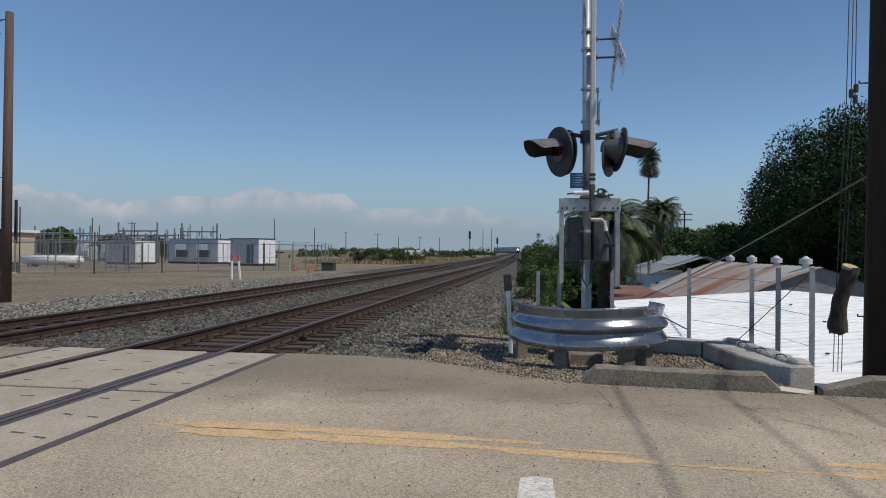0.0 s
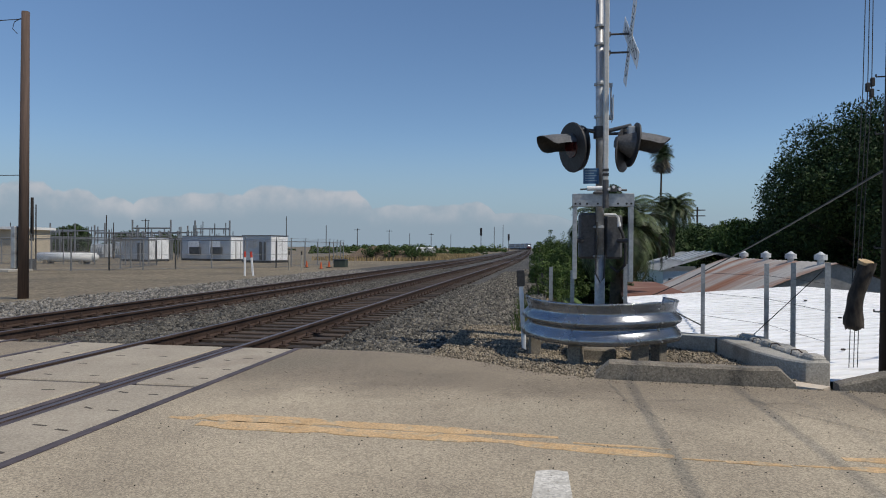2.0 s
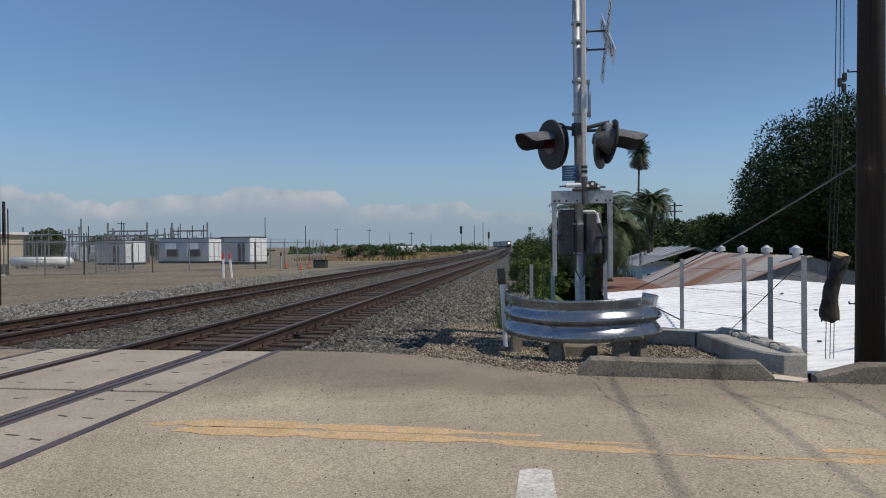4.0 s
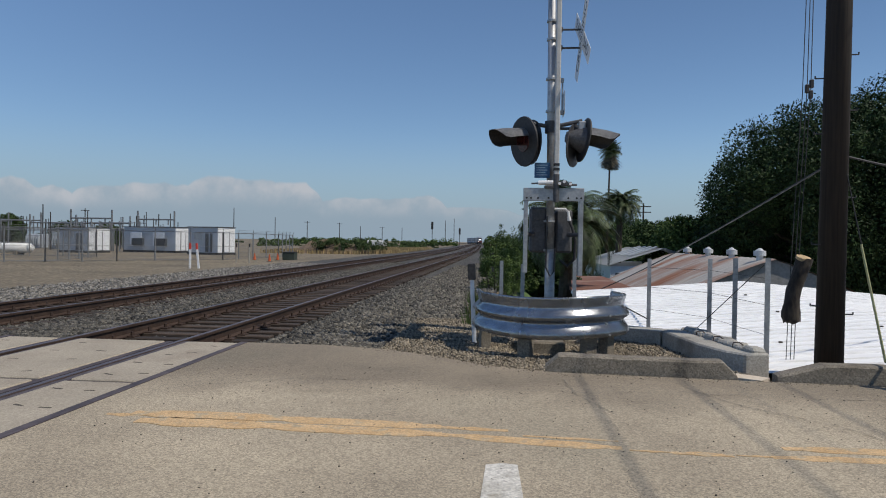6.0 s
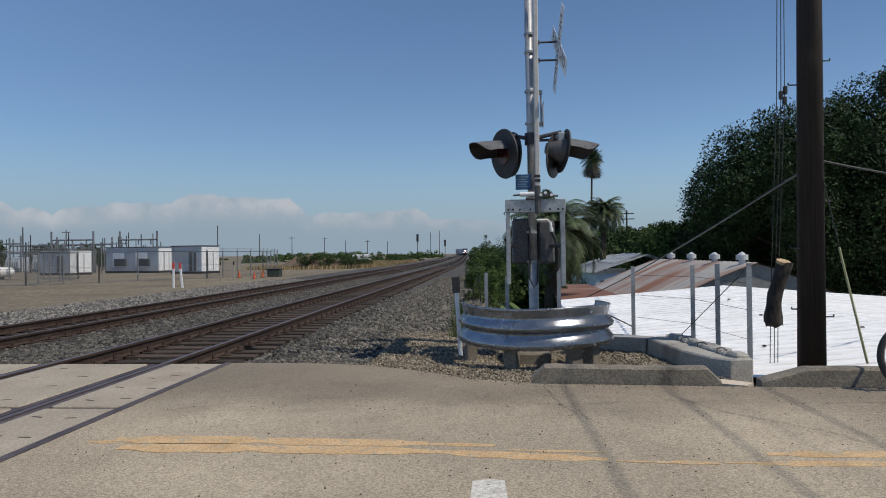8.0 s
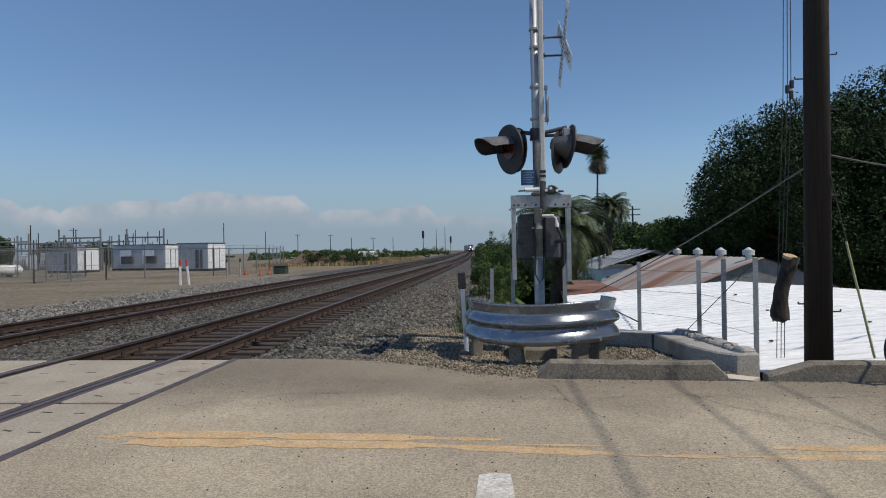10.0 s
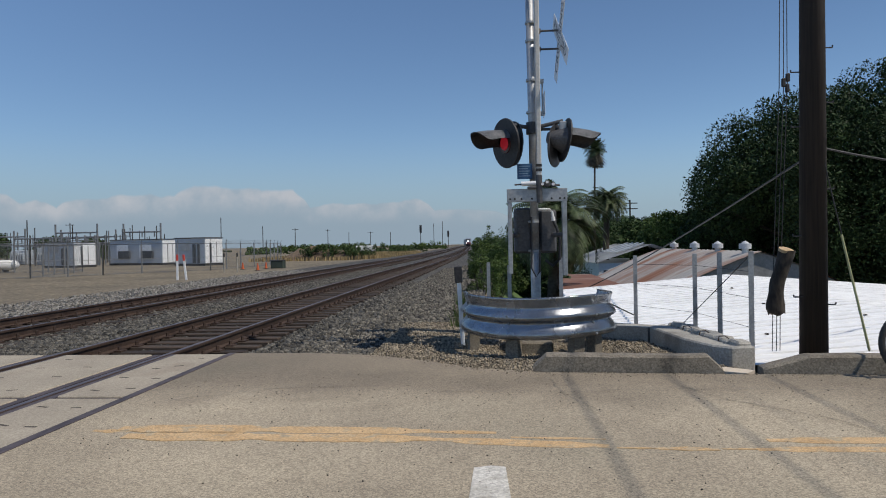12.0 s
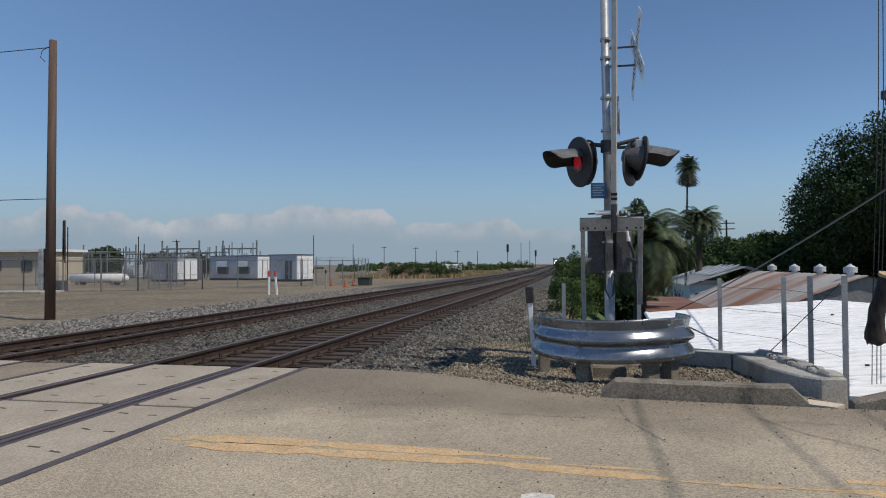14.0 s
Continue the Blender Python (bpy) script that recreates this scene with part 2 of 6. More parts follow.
M_HEADLIGHT = glow("train_headlight", (1.0, 0.97, 0.9), 8.0)
M_TANK = surf("white_tank_paint", (0.7, 0.7, 0.68), (0.8, 0.8, 0.78), 1, 0.5, fine=8)
M_YSLEEVE = surf("yellow_guy_sleeve", (0.42, 0.41, 0.20), (0.54, 0.52, 0.28), 4, 0.6, fine=20)
M_TYRE = surf("black_tyre", (0.02, 0.02, 0.02), (0.04, 0.04, 0.04), 6, 0.8, fine=40)
M_PAVER = surf("buff_paver", (0.50, 0.42, 0.32), (0.62, 0.53, 0.42), 3, 0.9, fine=30, space="World")
M_TRAIN = surf("grey_blue_train_body", (0.20, 0.24, 0.30), (0.26, 0.30, 0.36), 0.6, 0.45, fine=5)
M_TRAINR = surf("dark_red_loco_nose", (0.096, 0.030, 0.036), (0.132, 0.048, 0.048), 0.6, 0.5, fine=5)
M_VENT = surf("galvanised_vent", (0.48, 0.50, 0.51), (0.62, 0.64, 0.65), 4, 0.5, 0.2, fine=20)
M_EARTH = surf("brown_bank_earth", (0.070, 0.047, 0.030), (0.165, 0.118, 0.075), 0.8, 0.95, bump=0.03, fine=5, space="World", speck=0.35, speck_scale=5)


# ---- builders ----
def thing(name, label, category, at=(0, 0, 0), group="", kind=""):
    ob = new(name)
    ob.empty_display_size = 0.2
    ob.location = at
    return tagged(ob, label, category, group, kind)


def link_mesh(name, bm, material, smooth=False):
    me = bpy.data.meshes.new(name)
    bm.normal_update()
    bm.to_mesh(me)
    bm.free()
    me.materials.append(material)
    if smooth:
        me.polygons.foreach_set("use_smooth", [True] * len(me.polygons))
    return new(name, me)


def part(name, bm, material, parent, label="", smooth=False):
    ob = link_mesh(name, bm, material, smooth)
    ob.parent = parent
    if label:
        ob["label"] = label
    return ob


def solo(name, bm, material, label, category, group="", kind="", smooth=False):
    return tagged(link_mesh(name, bm, material, smooth), label, category, group, kind)


def raw(name, verts, faces, material, smooth=False):
    me = bpy.data.meshes.new(name)
    me.from_pydata([tuple(map(float, v)) for v in verts], [], [tuple(map(int, f)) for f in faces])
    me.materials.append(material)
    if smooth:
        me.polygons.foreach_set("use_smooth", [True] * len(me.polygons))
    return new(name, me)


def box(bm, x0, x1, y0, y1, z0, z1, bevel=0.0, m=None):
    t = Matrix.LocRotScale(((x0 + x1) / 2, (y0 + y1) / 2, (z0 + z1) / 2), None, (x1 - x0, y1 - y0, z1 - z0))
    vs = bmesh.ops.create_cube(bm, size=1, matrix=(m @ t) if m else t)["verts"]
    if bevel:
        es = list({e for v in vs for e in v.link_edges})
        bmesh.ops.bevel(bm, geom=es, offset=bevel, segments=1, affect='EDGES', profile=0.5)


def tube(bm, p0, p1, r0, r1=None, n=10, caps=True):
    r1 = r0 if r1 is None else r1
    p0, p1 = Vector(p0), Vector(p1)
    d = p1 - p0
    q = d.to_track_quat("Z", "Y").to_matrix().to_4x4()
    bmesh.ops.create_cone(bm, cap_ends=caps, segments=n, radius1=r0, radius2=r1, depth=d.length,
                          matrix=Matrix.Translation((p0 + p1) / 2) @ q)


def chain(bm, pts, r, n=6):
    """A bent round bar through the points, in one piece."""
    pts = [Vector(p) for p in pts]
    prev = None
    for i, p in enumerate(pts):
        d = (pts[min(i + 1, len(pts) - 1)] - pts[max(i - 1, 0)]).normalized()
        up = Vector((0, 0, 1)) if abs(d.z) < .9 else Vector((0, 1, 0))
        u = d.cross(up).normalized()
        w = u.cross(d)
        loop = [bm.verts.new(p + (u * math.cos(k * math.tau / n) + w * math.sin(k * math.tau / n)) * r) for k in range(n)]
        if prev:
            for k in range(n):
                bm.faces.new((prev[k], prev[(k + 1) % n], loop[(k + 1) % n], loop[k]))
        else:
            bm.faces.new(loop[::-1])
        prev = loop
    bm.faces.new(prev)


def sag(a, b, drop, n=10):
    a, b = Vector(a), Vector(b)
    return [a.lerp(b, i / n) - Vector((0, 0, 4 * drop * (i / n) * (1 - i / n))) for i in range(n + 1)]


def prism(bm, outline, z0, z1):
    """A slab with the given plan outline, counter-clockwise."""
    lo = [bm.verts.new((x, y, z0)) for x, y in outline]
    hi = [bm.verts.new((x, y, z1)) for x, y in outline]
    n = len(outline)
    bm.faces.new(hi)
    bm.faces.new(lo[::-1])
    for i in range(n):
        bm.faces.new((lo[i], lo[(i + 1) % n], hi[(i + 1) % n], hi[i]))


def track_x(y):
    """How far the railway bends away to the left of its near straight."""
    s = max(0.0, y - 60.0)
    bend = -0.029 * (s if s > 80 else s * s / 160) + (0.029 * 40 if s > 80 else 0)
    c = max(0.0, y - 480.0)
    return bend - c * c / 1000.0


RAIL_NEAR, GAUGE, SPACING = -4.16, 1.505, 4.2
T1, T2 = RAIL_NEAR - GAUGE / 2, RAIL_NEAR - GAUGE / 2 - SPACING


def smooth_step(a, b, v):
    t = min(1.0, max(0.0, (v - a) / (b - a)))
    return t * t * (3 - 2 * t)


def ground_z(x, y):
    z = -0.14
    k0 = track_x(max(y, 0)) if y > 60 else 0.0
    z -= 0.45 * smooth_step(-13.4, -12.4, x - k0) * (1 - smooth_step(-1.6, -0.6, x - k0))
    z -= 0.35 * smooth_step(-1.6, -0.6, x) * (1 - smooth_step(2.2, 2.6, x)) * (1 - smooth_step(9, 11.5, y))
    z -= 0.22 * smooth_step(-11.0, -18.0, x)
    k = track_x(max(y, 0)) if y > 60 else 0.0
    fall = smooth_step(-1.2, 4.5, x - k) * smooth_step(11.5, 17.0, y) + smooth_step(2.7, 3.3, x) * smooth_step(6.9, 7.3, y) * (1 - smooth_step(11.5, 17.0, y)) * smooth_step(2.7, 5, x)
    z -= 3.0 * min(1.0, fall)
    far = smooth_step(300, 900, math.hypot(x, y))
    return z * (1 - far) + -1.0 * far


# ---- large structure ----
def build_ground():
    xs = sorted({*np.round(np.arange(-30, 14.01, 0.5), 3), *np.round(np.arange(-120, 120.1, 6), 3), *np.linspace(-2600, 2600, 53)})
    ys = sorted({*np.round(np.arange(-6, 30.01, 0.5), 3), *np.round(np.arange(-60, 200.1, 5), 3), *np.linspace(-600, 4200, 65)})
    v, f = [], []
    for y in ys:
        for x in xs:
            near = abs(x) < 40 and -10 < y < 60
            v.append((x, y, ground_z(x, y) + (0.02 * noise.noise((x * .7, y * .7, 0)) if near else 0)))
    w = len(xs)
    for j in range(len(ys) - 1):
        for i in range(w - 1):
            a = j * w + i
            f.append((a, a + 1, a + w + 1, a + w))
    tagged(raw("ground", v, f, M_DIRT, True), "dry bare dirt ground reaching out to the horizon", "ground", kind="structure")


ROAD_FAR = [(9.0, 6.28), (3.7, 6.46), (2.3, 6.53), (0.5, 6.66), (-0.2, 6.92), (-0.8, 7.42), (-1.5, 7.82), (-2.2, 7.98), (-3.28, 8.02)]


def build_road():
    bm = bmesh.new()
    prism(bm, [(-3.28, -4.2), (9.0, -4.2)] + ROAD_FAR, -0.18, 0.0)
    prism(bm, [(-7.55, -4.2), (-6.50, -4.2), (-6.50, 7.9), (-7.55, 7.85)], -0.18, -0.005)
    prism(bm, [(-40, -4.2), (-10.75, -4.2), (-10.75, 7.8), (-13, 8.2), (-40, 8.6)], -0.30, -0.02)
    solo("road", bm, M_ROAD, "sun-bleached worn asphalt road crossing the railway", "road", kind="structure")


build_ground()
build_road()


# ---- railway ----
RAIL_SECTION = [(-0.07, -0.17), (0.07, -0.17), (0.07, -0.155), (0.012, -0.135), (0.012, -0.045), (0.036, -0.035), (0.036, -0.006), (0.028, 0), (-0.028, 0), (-0.036, -0.006), (-0.036, -0.035), (-0.012, -0.045), (-0.012, -0.135), (-0.07, -0.155)]
RAIL_YS = [-6, 0, 4, 8, 12, 20, 30, 45, 60, 70, 80, 90, 100, 115, 130, 150, 200, 300, 400, 500, 560, 580, 600, 620, 640, 660, 680, 700, 730, 760, 800]


def rail_piece(section, x):
    v, f, k = [], [], len(section)
    for y in RAIL_YS:
        v += [(x + track_x(y) + sx, y, sz) for sx, sz in section]
    for j in range(len(RAIL_YS) - 1):
        for i in range(k):
            a, b = j * k + i, j * k + (i + 1) % k
            f.append((a, b, b + k, a + k))
    return v, f


def build_track(cx, label):
    top = thing("railway_track", label, "railway track", kind="structure")
    for side in (-1, 1):
        x = cx + side * GAUGE / 2
        v, f = rail_piece(RAIL_SECTION, x)
        r = raw("rail", v, f, M_RAIL)
        r.parent = top
        v, f = rail_piece([(-0.030, 0.0005), (0.030, 0.0005), (0.026, 0.003), (-0.026, 0.003)], x)
        h = raw("rail_head", v, f, M_RAILTOP)
        h.parent = r
    bm = bmesh.new()
    box(bm, -1.32, 1.32, -0.115, 0.115, -0.2, 0.0, 0.012)
    me = bpy.data.meshes.new("tie")
    bm.to_mesh(me)
    bm.free()
    me.materials.append(M_TIE)
    rnd = random.Random(5)
    for i in range(140):
        y = 8.3 + i * 0.5
        t = new("tie", me)
        t.parent = top
        t.location = (cx + track_x(y) + rnd.uniform(-.04, .04), y, -0.172 + rnd.uniform(-.006, .004))
        t.rotation_euler = (0, 0, rnd.uniform(-.012, .012))
    bm = bmesh.new()
    for i in range(700):
        y = 78.3 + i * 0.55
        box(bm, cx + track_x(y) - 1.3, cx + track_x(y) + 1.3, y - .11, y + .11, -0.3, -0.172)
    part("far_ties", bm, M_TIE, top)["kind"] = "stuff"
    bm = bmesh.new()
    for i in range(110):
        y = 8.3 + i * 0.5
        for side in (-1, 1):
            x = cx + side * GAUGE / 2
            box(bm, x - .18, x + .18, y - .09, y + .09, -0.176, -0.150)
            for s in (-1, 1):
                tube(bm, (x + s * .11, y, -.16), (x + s * .11, y, -.09), .03, .022, 6)
    part("rail_fastenings", bm, M_RAIL, top)["kind"] = "stuff"


build_track(T1, "rusty railway track on dark wooden ties in grey ballast")
build_track(T2, "second rusty railway track running parallel beside gravel")


def build_ballast():
    """The stone bed as one raised sheet, then loose stones on it."""
    prof = [(2.6, -0.16), (1.2, -0.15), (-0.4, -0.13), (-2.0, -0.17), (-2.8, -0.25), (-7.0, -0.26), (-10.9, -0.26), (-11.6, -0.19), (-13.2, -0.17)]
    ys = [8.05, 9, 10, 11, 12, 13, 15, 18, 22, 27, 33, 40, 50, 60, 80, 100, 130, 160, 220, 300, 400, 500, 560, 600, 640, 700, 760, 820]
    v, f, k = [], [], len(prof)
    for y in ys:
        for px, pz in prof:
            if px > -1.2 and y > 10.5:
                px = min(px, -0.2 + max(0, 3.0 - (y - 10.5)) * .9)
                pz = -0.16
            if y < 9 and px > -1.2:
                px = -1.2 if px < 1 else px
            v.append((px + track_x(y), y, pz))
    for j in range(len(ys) - 1):
        for i in range(k - 1):
            a = j * k + i
            f.append((a, a + k, a + k + 1, a + 1))
    tagged(raw("ballast_bed", v, f, M_BALL), "grey crushed stone railway ballast bed", "ballast", kind="structure")


CUBE_V = np.array([(-1, -1, -1), (1, -1, -1), (1, 1, -1), (-1, 1, -1), (-.7, -.7, 1), (.8, -.6, .9), (.6, .8, 1), (-.8, .7, .8)], float)
CUBE_F = np.array([(0, 3, 2, 1), (4, 5, 6, 7), (0, 1, 5, 4), (1, 2, 6, 5), (2, 3, 7, 6), (3, 0, 4, 7)])


def scatter(name, pts, size, material, label, seed):
    """Loose angular stones at the given places, joined."""
    rs = np.random.RandomState(seed)
    n = len(pts)
    s = size * rs.uniform(0.55, 1.35, (n, 1, 1)) * rs.uniform(0.7, 1.2, (n, 1, 3))
    v = CUBE_V[None] * s + rs.uniform(-.3, .3, (n, 8, 3)) * size
    q = rs.normal(size=(n, 4))
    q /= np.linalg.norm(q, axis=1)[:, None]
    w, x, y, z = q.T
    R = np.stack([1 - 2 * (y * y + z * z), 2 * (x * y - z * w), 2 * (x * z + y * w), 2 * (x * y + z * w), 1 - 2 * (x * x + z * z), 2 * (y * z - x * w), 2 * (x * z - y * w), 2 * (y * z + x * w), 1 - 2 * (x * x + y * y)], 1).reshape(n, 3, 3)
    v = np.einsum("nij,nkj->nki", R, v) + np.asarray(pts)[:, None]
    f = (CUBE_F[None] + 8 * np.arange(n)[:, None, None]).reshape(-1, 4)
    me = bpy.data.meshes.new(name)
    me.vertices.add(8 * n)
    me.vertices.foreach_set("co", v.reshape(-1))
    me.loops.add(24 * n)
    me.loops.foreach_set("vertex_index", f.reshape(-1))
    me.polygons.add(6 * n)
    me.polygons.foreach_set("loop_start", np.arange(0, 24 * n, 4))
    me.update(calc_edges=True)
    me.materials.append(material)
    return tagged(new(name, me), label, "gravel", kind="stuff")


def stones():
    rs = np.random.RandomState(3)

    def field(n, x0, x1, y0, y1, z, power=1.8):
        u = rs.uniform(0, 1, n) ** power
        y = y0 + (y1 - y0) * u
        return np.stack([rs.uniform(x0, x1, n) + np.array([track_x(a) for a in y]), y, np.full(n, z) + rs.uniform(-.012, .014, n)], 1)

    beds = [field(24000, -2.9, -0.9, 8.05, 42, -.175), field(24000, -8.4, -6.3, 8.0, 46, -.215), field(7000, -7.6, -6.9, 8.0, 30, -.20), field(5500, -5.6, -4.2, 8.1, 26, -.25), field(5500, -9.8, -8.4, 8.1, 30, -.245), field(4000, -3.6, -2.9, 8.1, 28, -.235), field(9000, -2.0, -0.3, 9.5, 46, -.15)]
    shoulder = np.concatenate([beds[0][:17000], beds[-1]])
    scatter("shoulder_stones", shoulder, 0.026, M_STONES, "pale grey and tan stones on the ballast shoulder", 9)
    pts = np.concatenate([beds[0][17000:], *beds[1:-1]])
    scatter("ballast_stones", pts, 0.027, M_STONE, "loose angular grey ballast stones", 1)
    # buff gravel round the signal and behind the kerb
    g = field(36000, -1.6, 2.7, 6.75, 12.0, -.10, 1.2)
    edge = np.interp(g[:, 0], [p[0] for p in ROAD_FAR[::-1]], [p[1] for p in ROAD_FAR[::-1]])
    g = g[(g[:, 1] > edge + .03) & (g[:, 0] < np.interp(g[:, 1], [6.7, 7.2, 9.3, 12], [2.9, 2.7, 2.2, 1.4]))]
    scatter("buff_gravel", g, 0.0115, M_STONEB, "buff gravel round the crossing signal base", 2)
    w = field(9000, -13.9, -10.9, 9.0, 42, -.19, 1.5)
    scatter("pale_gravel", w, 0.03, M_STONEW, "pale loose gravel beside the far track", 4)


def gravel_bed():
    bm = bmesh.new()
    prism(bm, [(2.85, 6.75), (2.5, 9.3), (1.9, 10.6), (0.5, 11.5), (-0.9, 11.5), (-1.35, 8.5), (-1.25, 7.76), (-0.78, 7.46), (-0.2, 6.94), (0.5, 6.68)], -0.3, -0.105)
    solo("gravel_bed", bm, surf("buff_gravel_bed", (0.12, 0.098, 0.068), (0.25, 0.207, 0.15), 3, 0.95, bump=0.02, fine=24, space="World", spread=.1), "buff fine gravel bed beside the road", "gravel", kind="structure")


build_ballast()
gravel_bed()


def build_panels():
    """Concrete crossing slabs beside and between the rails, with lifting slots and rubber joints."""
    deck = thing("crossing_deck", "concrete crossing panels set flush between the rails", "level crossing", kind="structure")
    rnd = random.Random(12)
    runs = []
    for cx in (T1, T2):
        l, r = cx - GAUGE / 2, cx + GAUGE / 2
        runs += [(r + .125, r + .80), (l + .18, r - .18), (l - .80, l - .125)]
    made = {}
    for x0, x1 in runs:
        w = round(x1 - x0, 3)
        if w not in made:
            bm = bmesh.new()
            box(bm, 0, w, 0, 2.37, -.16, 0, .012)
            me = bpy.data.meshes.new("concrete_panel")
            bm.to_mesh(me)
            bm.free()
            me.materials.append(M_CONC)
            made[w] = me
        for i in range(5):
            p = new("concrete_panel", made[w])
            p.parent = deck
            p.location = (x0, 8.0 - 2.46 * (i + 1) + .03, 0.002)
            for k in range(4):
                for sx in ((.22, .72) if w > 1 else (.3, .72)):
                    if rnd.random() < .18:
                        continue
                    bm = bmesh.new()
                    box(bm, -.055 * rnd.uniform(.6, 1.3), .06, -.017, .017, -.01, .0015, .004, pose(w * sx + rnd.uniform(-.06, .06), .3 + k * .58 + rnd.uniform(-.08, .08), 0, 0, 0, rnd.uniform(-25, 25)))
                    part("lifting_slot", bm, M_SLOT, p)
    bm = bmesh.new()
    for cx in (T1, T2):
        l, r = cx - GAUGE / 2, cx + GAUGE / 2
        box(bm, r + .80, r + .885, -4.2, 8.02, -.16, .006)
        box(bm, l - .885, l - .80, -4.2, 8.02, -.16, .006)
        for c, s in ((r, 1), (l, -1)):
            box(bm, c - .16, c + .16, -4.2, 8.0, -.24, -.085)
            a_, b_ = sorted((c + s * .040, c + s * .125))
            box(bm, a_, b_, -4.2, 8.0, -.2, -.008)
            a_, b_ = sorted((c - s * .100, c - s * .180))
            box(bm, a_, b_, -4.2, 8.0, -.2, -.012)
        for i in range(5):
            box(bm, l - .8, r + .8, 7.94 - 2.46 * (i + 1), 8.05 - 2.46 * (i + 1), -.3, -.018)
    part("rubber_seal", bm, M_RUBBER, deck, "dark rubber joint strips")


build_panels()


def build_markings():
    bm = bmesh.new()
    rnd = random.Random(2)

    def dash(x0, x1, yc, w, slope=-0.02):
        n = max(4, int((x1 - x0) / .11))
        thin = [1 if 1 < i < n - 1 else .55 for i in range(n + 1)]
        top = [(x0 + (x1 - x0) * i / n, yc + slope * (x1 - x0) * i / n + (w / 2 + rnd.uniform(-.008, .006)) * thin[i]) for i in range(n + 1)]
        bot = [(x, y - (w + rnd.uniform(-.010, .006)) * k) for (x, y), k in zip(top, thin)]
        prism(bm, bot + top[::-1], -.01, .002 + .0005 * (len(bm.verts) % 7))

    dash(-2.98, -2.70, 4.42, .10, .0)
    dash(-2.80, -1.60, 4.475, .21, 0)
    dash(-1.76, -.46, 4.475, .17, -.035)
    dash(-.46, .02, 4.42, .10, -.05)
    dash(-2.66, -1.60, 4.280, .215, .0)
    dash(-1.76, -.44, 4.265, .18, -.02)
    dash(-.44, .76, 4.235, .14, -.12)
    dash(.12, .76, 4.285, .05, -.05)
    dash(.80, 1.06, 4.05, .04)
    dash(1.06, 1.44, 4.035, .09)
    dash(1.46, 1.70, 4.04, .04)
    dash(1.82, 7.5, 4.235, .13, .008)
    dash(1.68, 7.5, 4.035, .11, .008)
    solo("centre_line", bm, M_YELLOW, "worn double yellow centre line on asphalt", "road marking", kind="structure")
    bm = bmesh.new()
    prism(bm, [(-.14, 2.4), (.12, 2.4), (.09, 3.1), (.07, 3.66), (-.02, 3.68), (-.12, 3.64), (-.135, 3.1)], -.01, .004)
    solo("white_mark", bm, M_WHITEP, "worn white paint mark on the road", "road marking", kind="structure")


build_markings()


# ---- kerbs and ledge ----
def kerb(a, b, w, h, ramp, name_label):
    a, b = Vector((*a, 0)), Vector((*b, 0))
    d = (b - a)
    ln = d.length
    bm = bmesh.new()
    n = 14
    rnd = random.Random(7)
    prof = []
    for i in range(n + 1):
        s = ln * i / n
        hh = h * min(1, s / ramp + .25, (ln - s) / ramp + .25) + rnd.uniform(-.006, .006)
        prof.append([bm.verts.new((s, 0, -.15)), bm.verts.new((s, .02, hh - .02)), bm.verts.new((s, .05, hh)), bm.verts.new((s, w, hh)), bm.verts.new((s, w, -.15))])
    for p, q in zip(prof, prof[1:]):
        for i in range(4):
            bm.faces.new((p[i], q[i], q[i + 1], p[i + 1]))
    bm.faces.new(prof[0][::-1])
    bm.faces.new(prof[-1])
    bmesh.ops.recalc_face_normals(bm, faces=bm.faces[:])
    ob = solo("kerb", bm, M_KERB, name_label, "kerb", kind="structure")
    ob.matrix_world = pose(a.x, a.y, 0, 0, 0, math.degrees(math.atan2(d.y, d.x)))
    return ob


kerb((0.42, 6.72), (2.32, 6.56), .20, .17, .16, "stained grey concrete kerb along the road edge")
kerb((2.72, 6.58), (9.0, 6.28), .20, .17, .22, "stained grey concrete kerb beside the utility pole")


def build_ledge():
    ob = thing("retaining_ledge", "broken pale concrete ledge beside a white roof", "concrete ledge", kind="structure")
    rnd = random.Random(4)
    bm = bmesh.new()
    prism(bm, [(1.62, 9.85), (2.22, 9.45), (2.42, 9.75), (1.80, 10.15)], -.6, .10)
    part("back_block", bm, M_LEDGE, ob)
    bm = bmesh.new()
    prism(bm, [(2.24, 9.44), (2.38, 8.2), (2.54, 7.68), (2.70, 7.48), (3.0, 7.55), (2.92, 8.1), (2.78, 9.0), (2.50, 9.72)], -.6, .12)
    bmesh.ops.bevel(bm, geom=bm.edges[:], offset=.02, segments=1, affect='EDGES')
    part("front_block", bm, M_LEDGE, ob)
    for i in range(16):
        t = i / 15
        bm = bmesh.new()
        x, y = 2.64 + .22 * t + rnd.uniform(-.02, .02), 9.55 - 1.88 * t
        box(bm, -.10, .10, -.09, .09, -.05, .035 + .02 * rnd.random(), .025, pose(x, y, .12, rnd.uniform(-8, 8), rnd.uniform(-8, 8), rnd.uniform(-20, 20)))
        part("broken_lump", bm, M_LEDGE, ob)
    for i in range(3):
        bm = bmesh.new()
        x, y = 2.5 + .07 * i, 8.9 - .5 * i
        chain(bm, [(x + .06, y, .13), (x + .07, y, .185), (x + .13, y - .03, .195), (x + .17, y - .05, .16)], .007)
        part("rebar_loop", bm, M_RAIL, ob, "bent rusty steel bar")


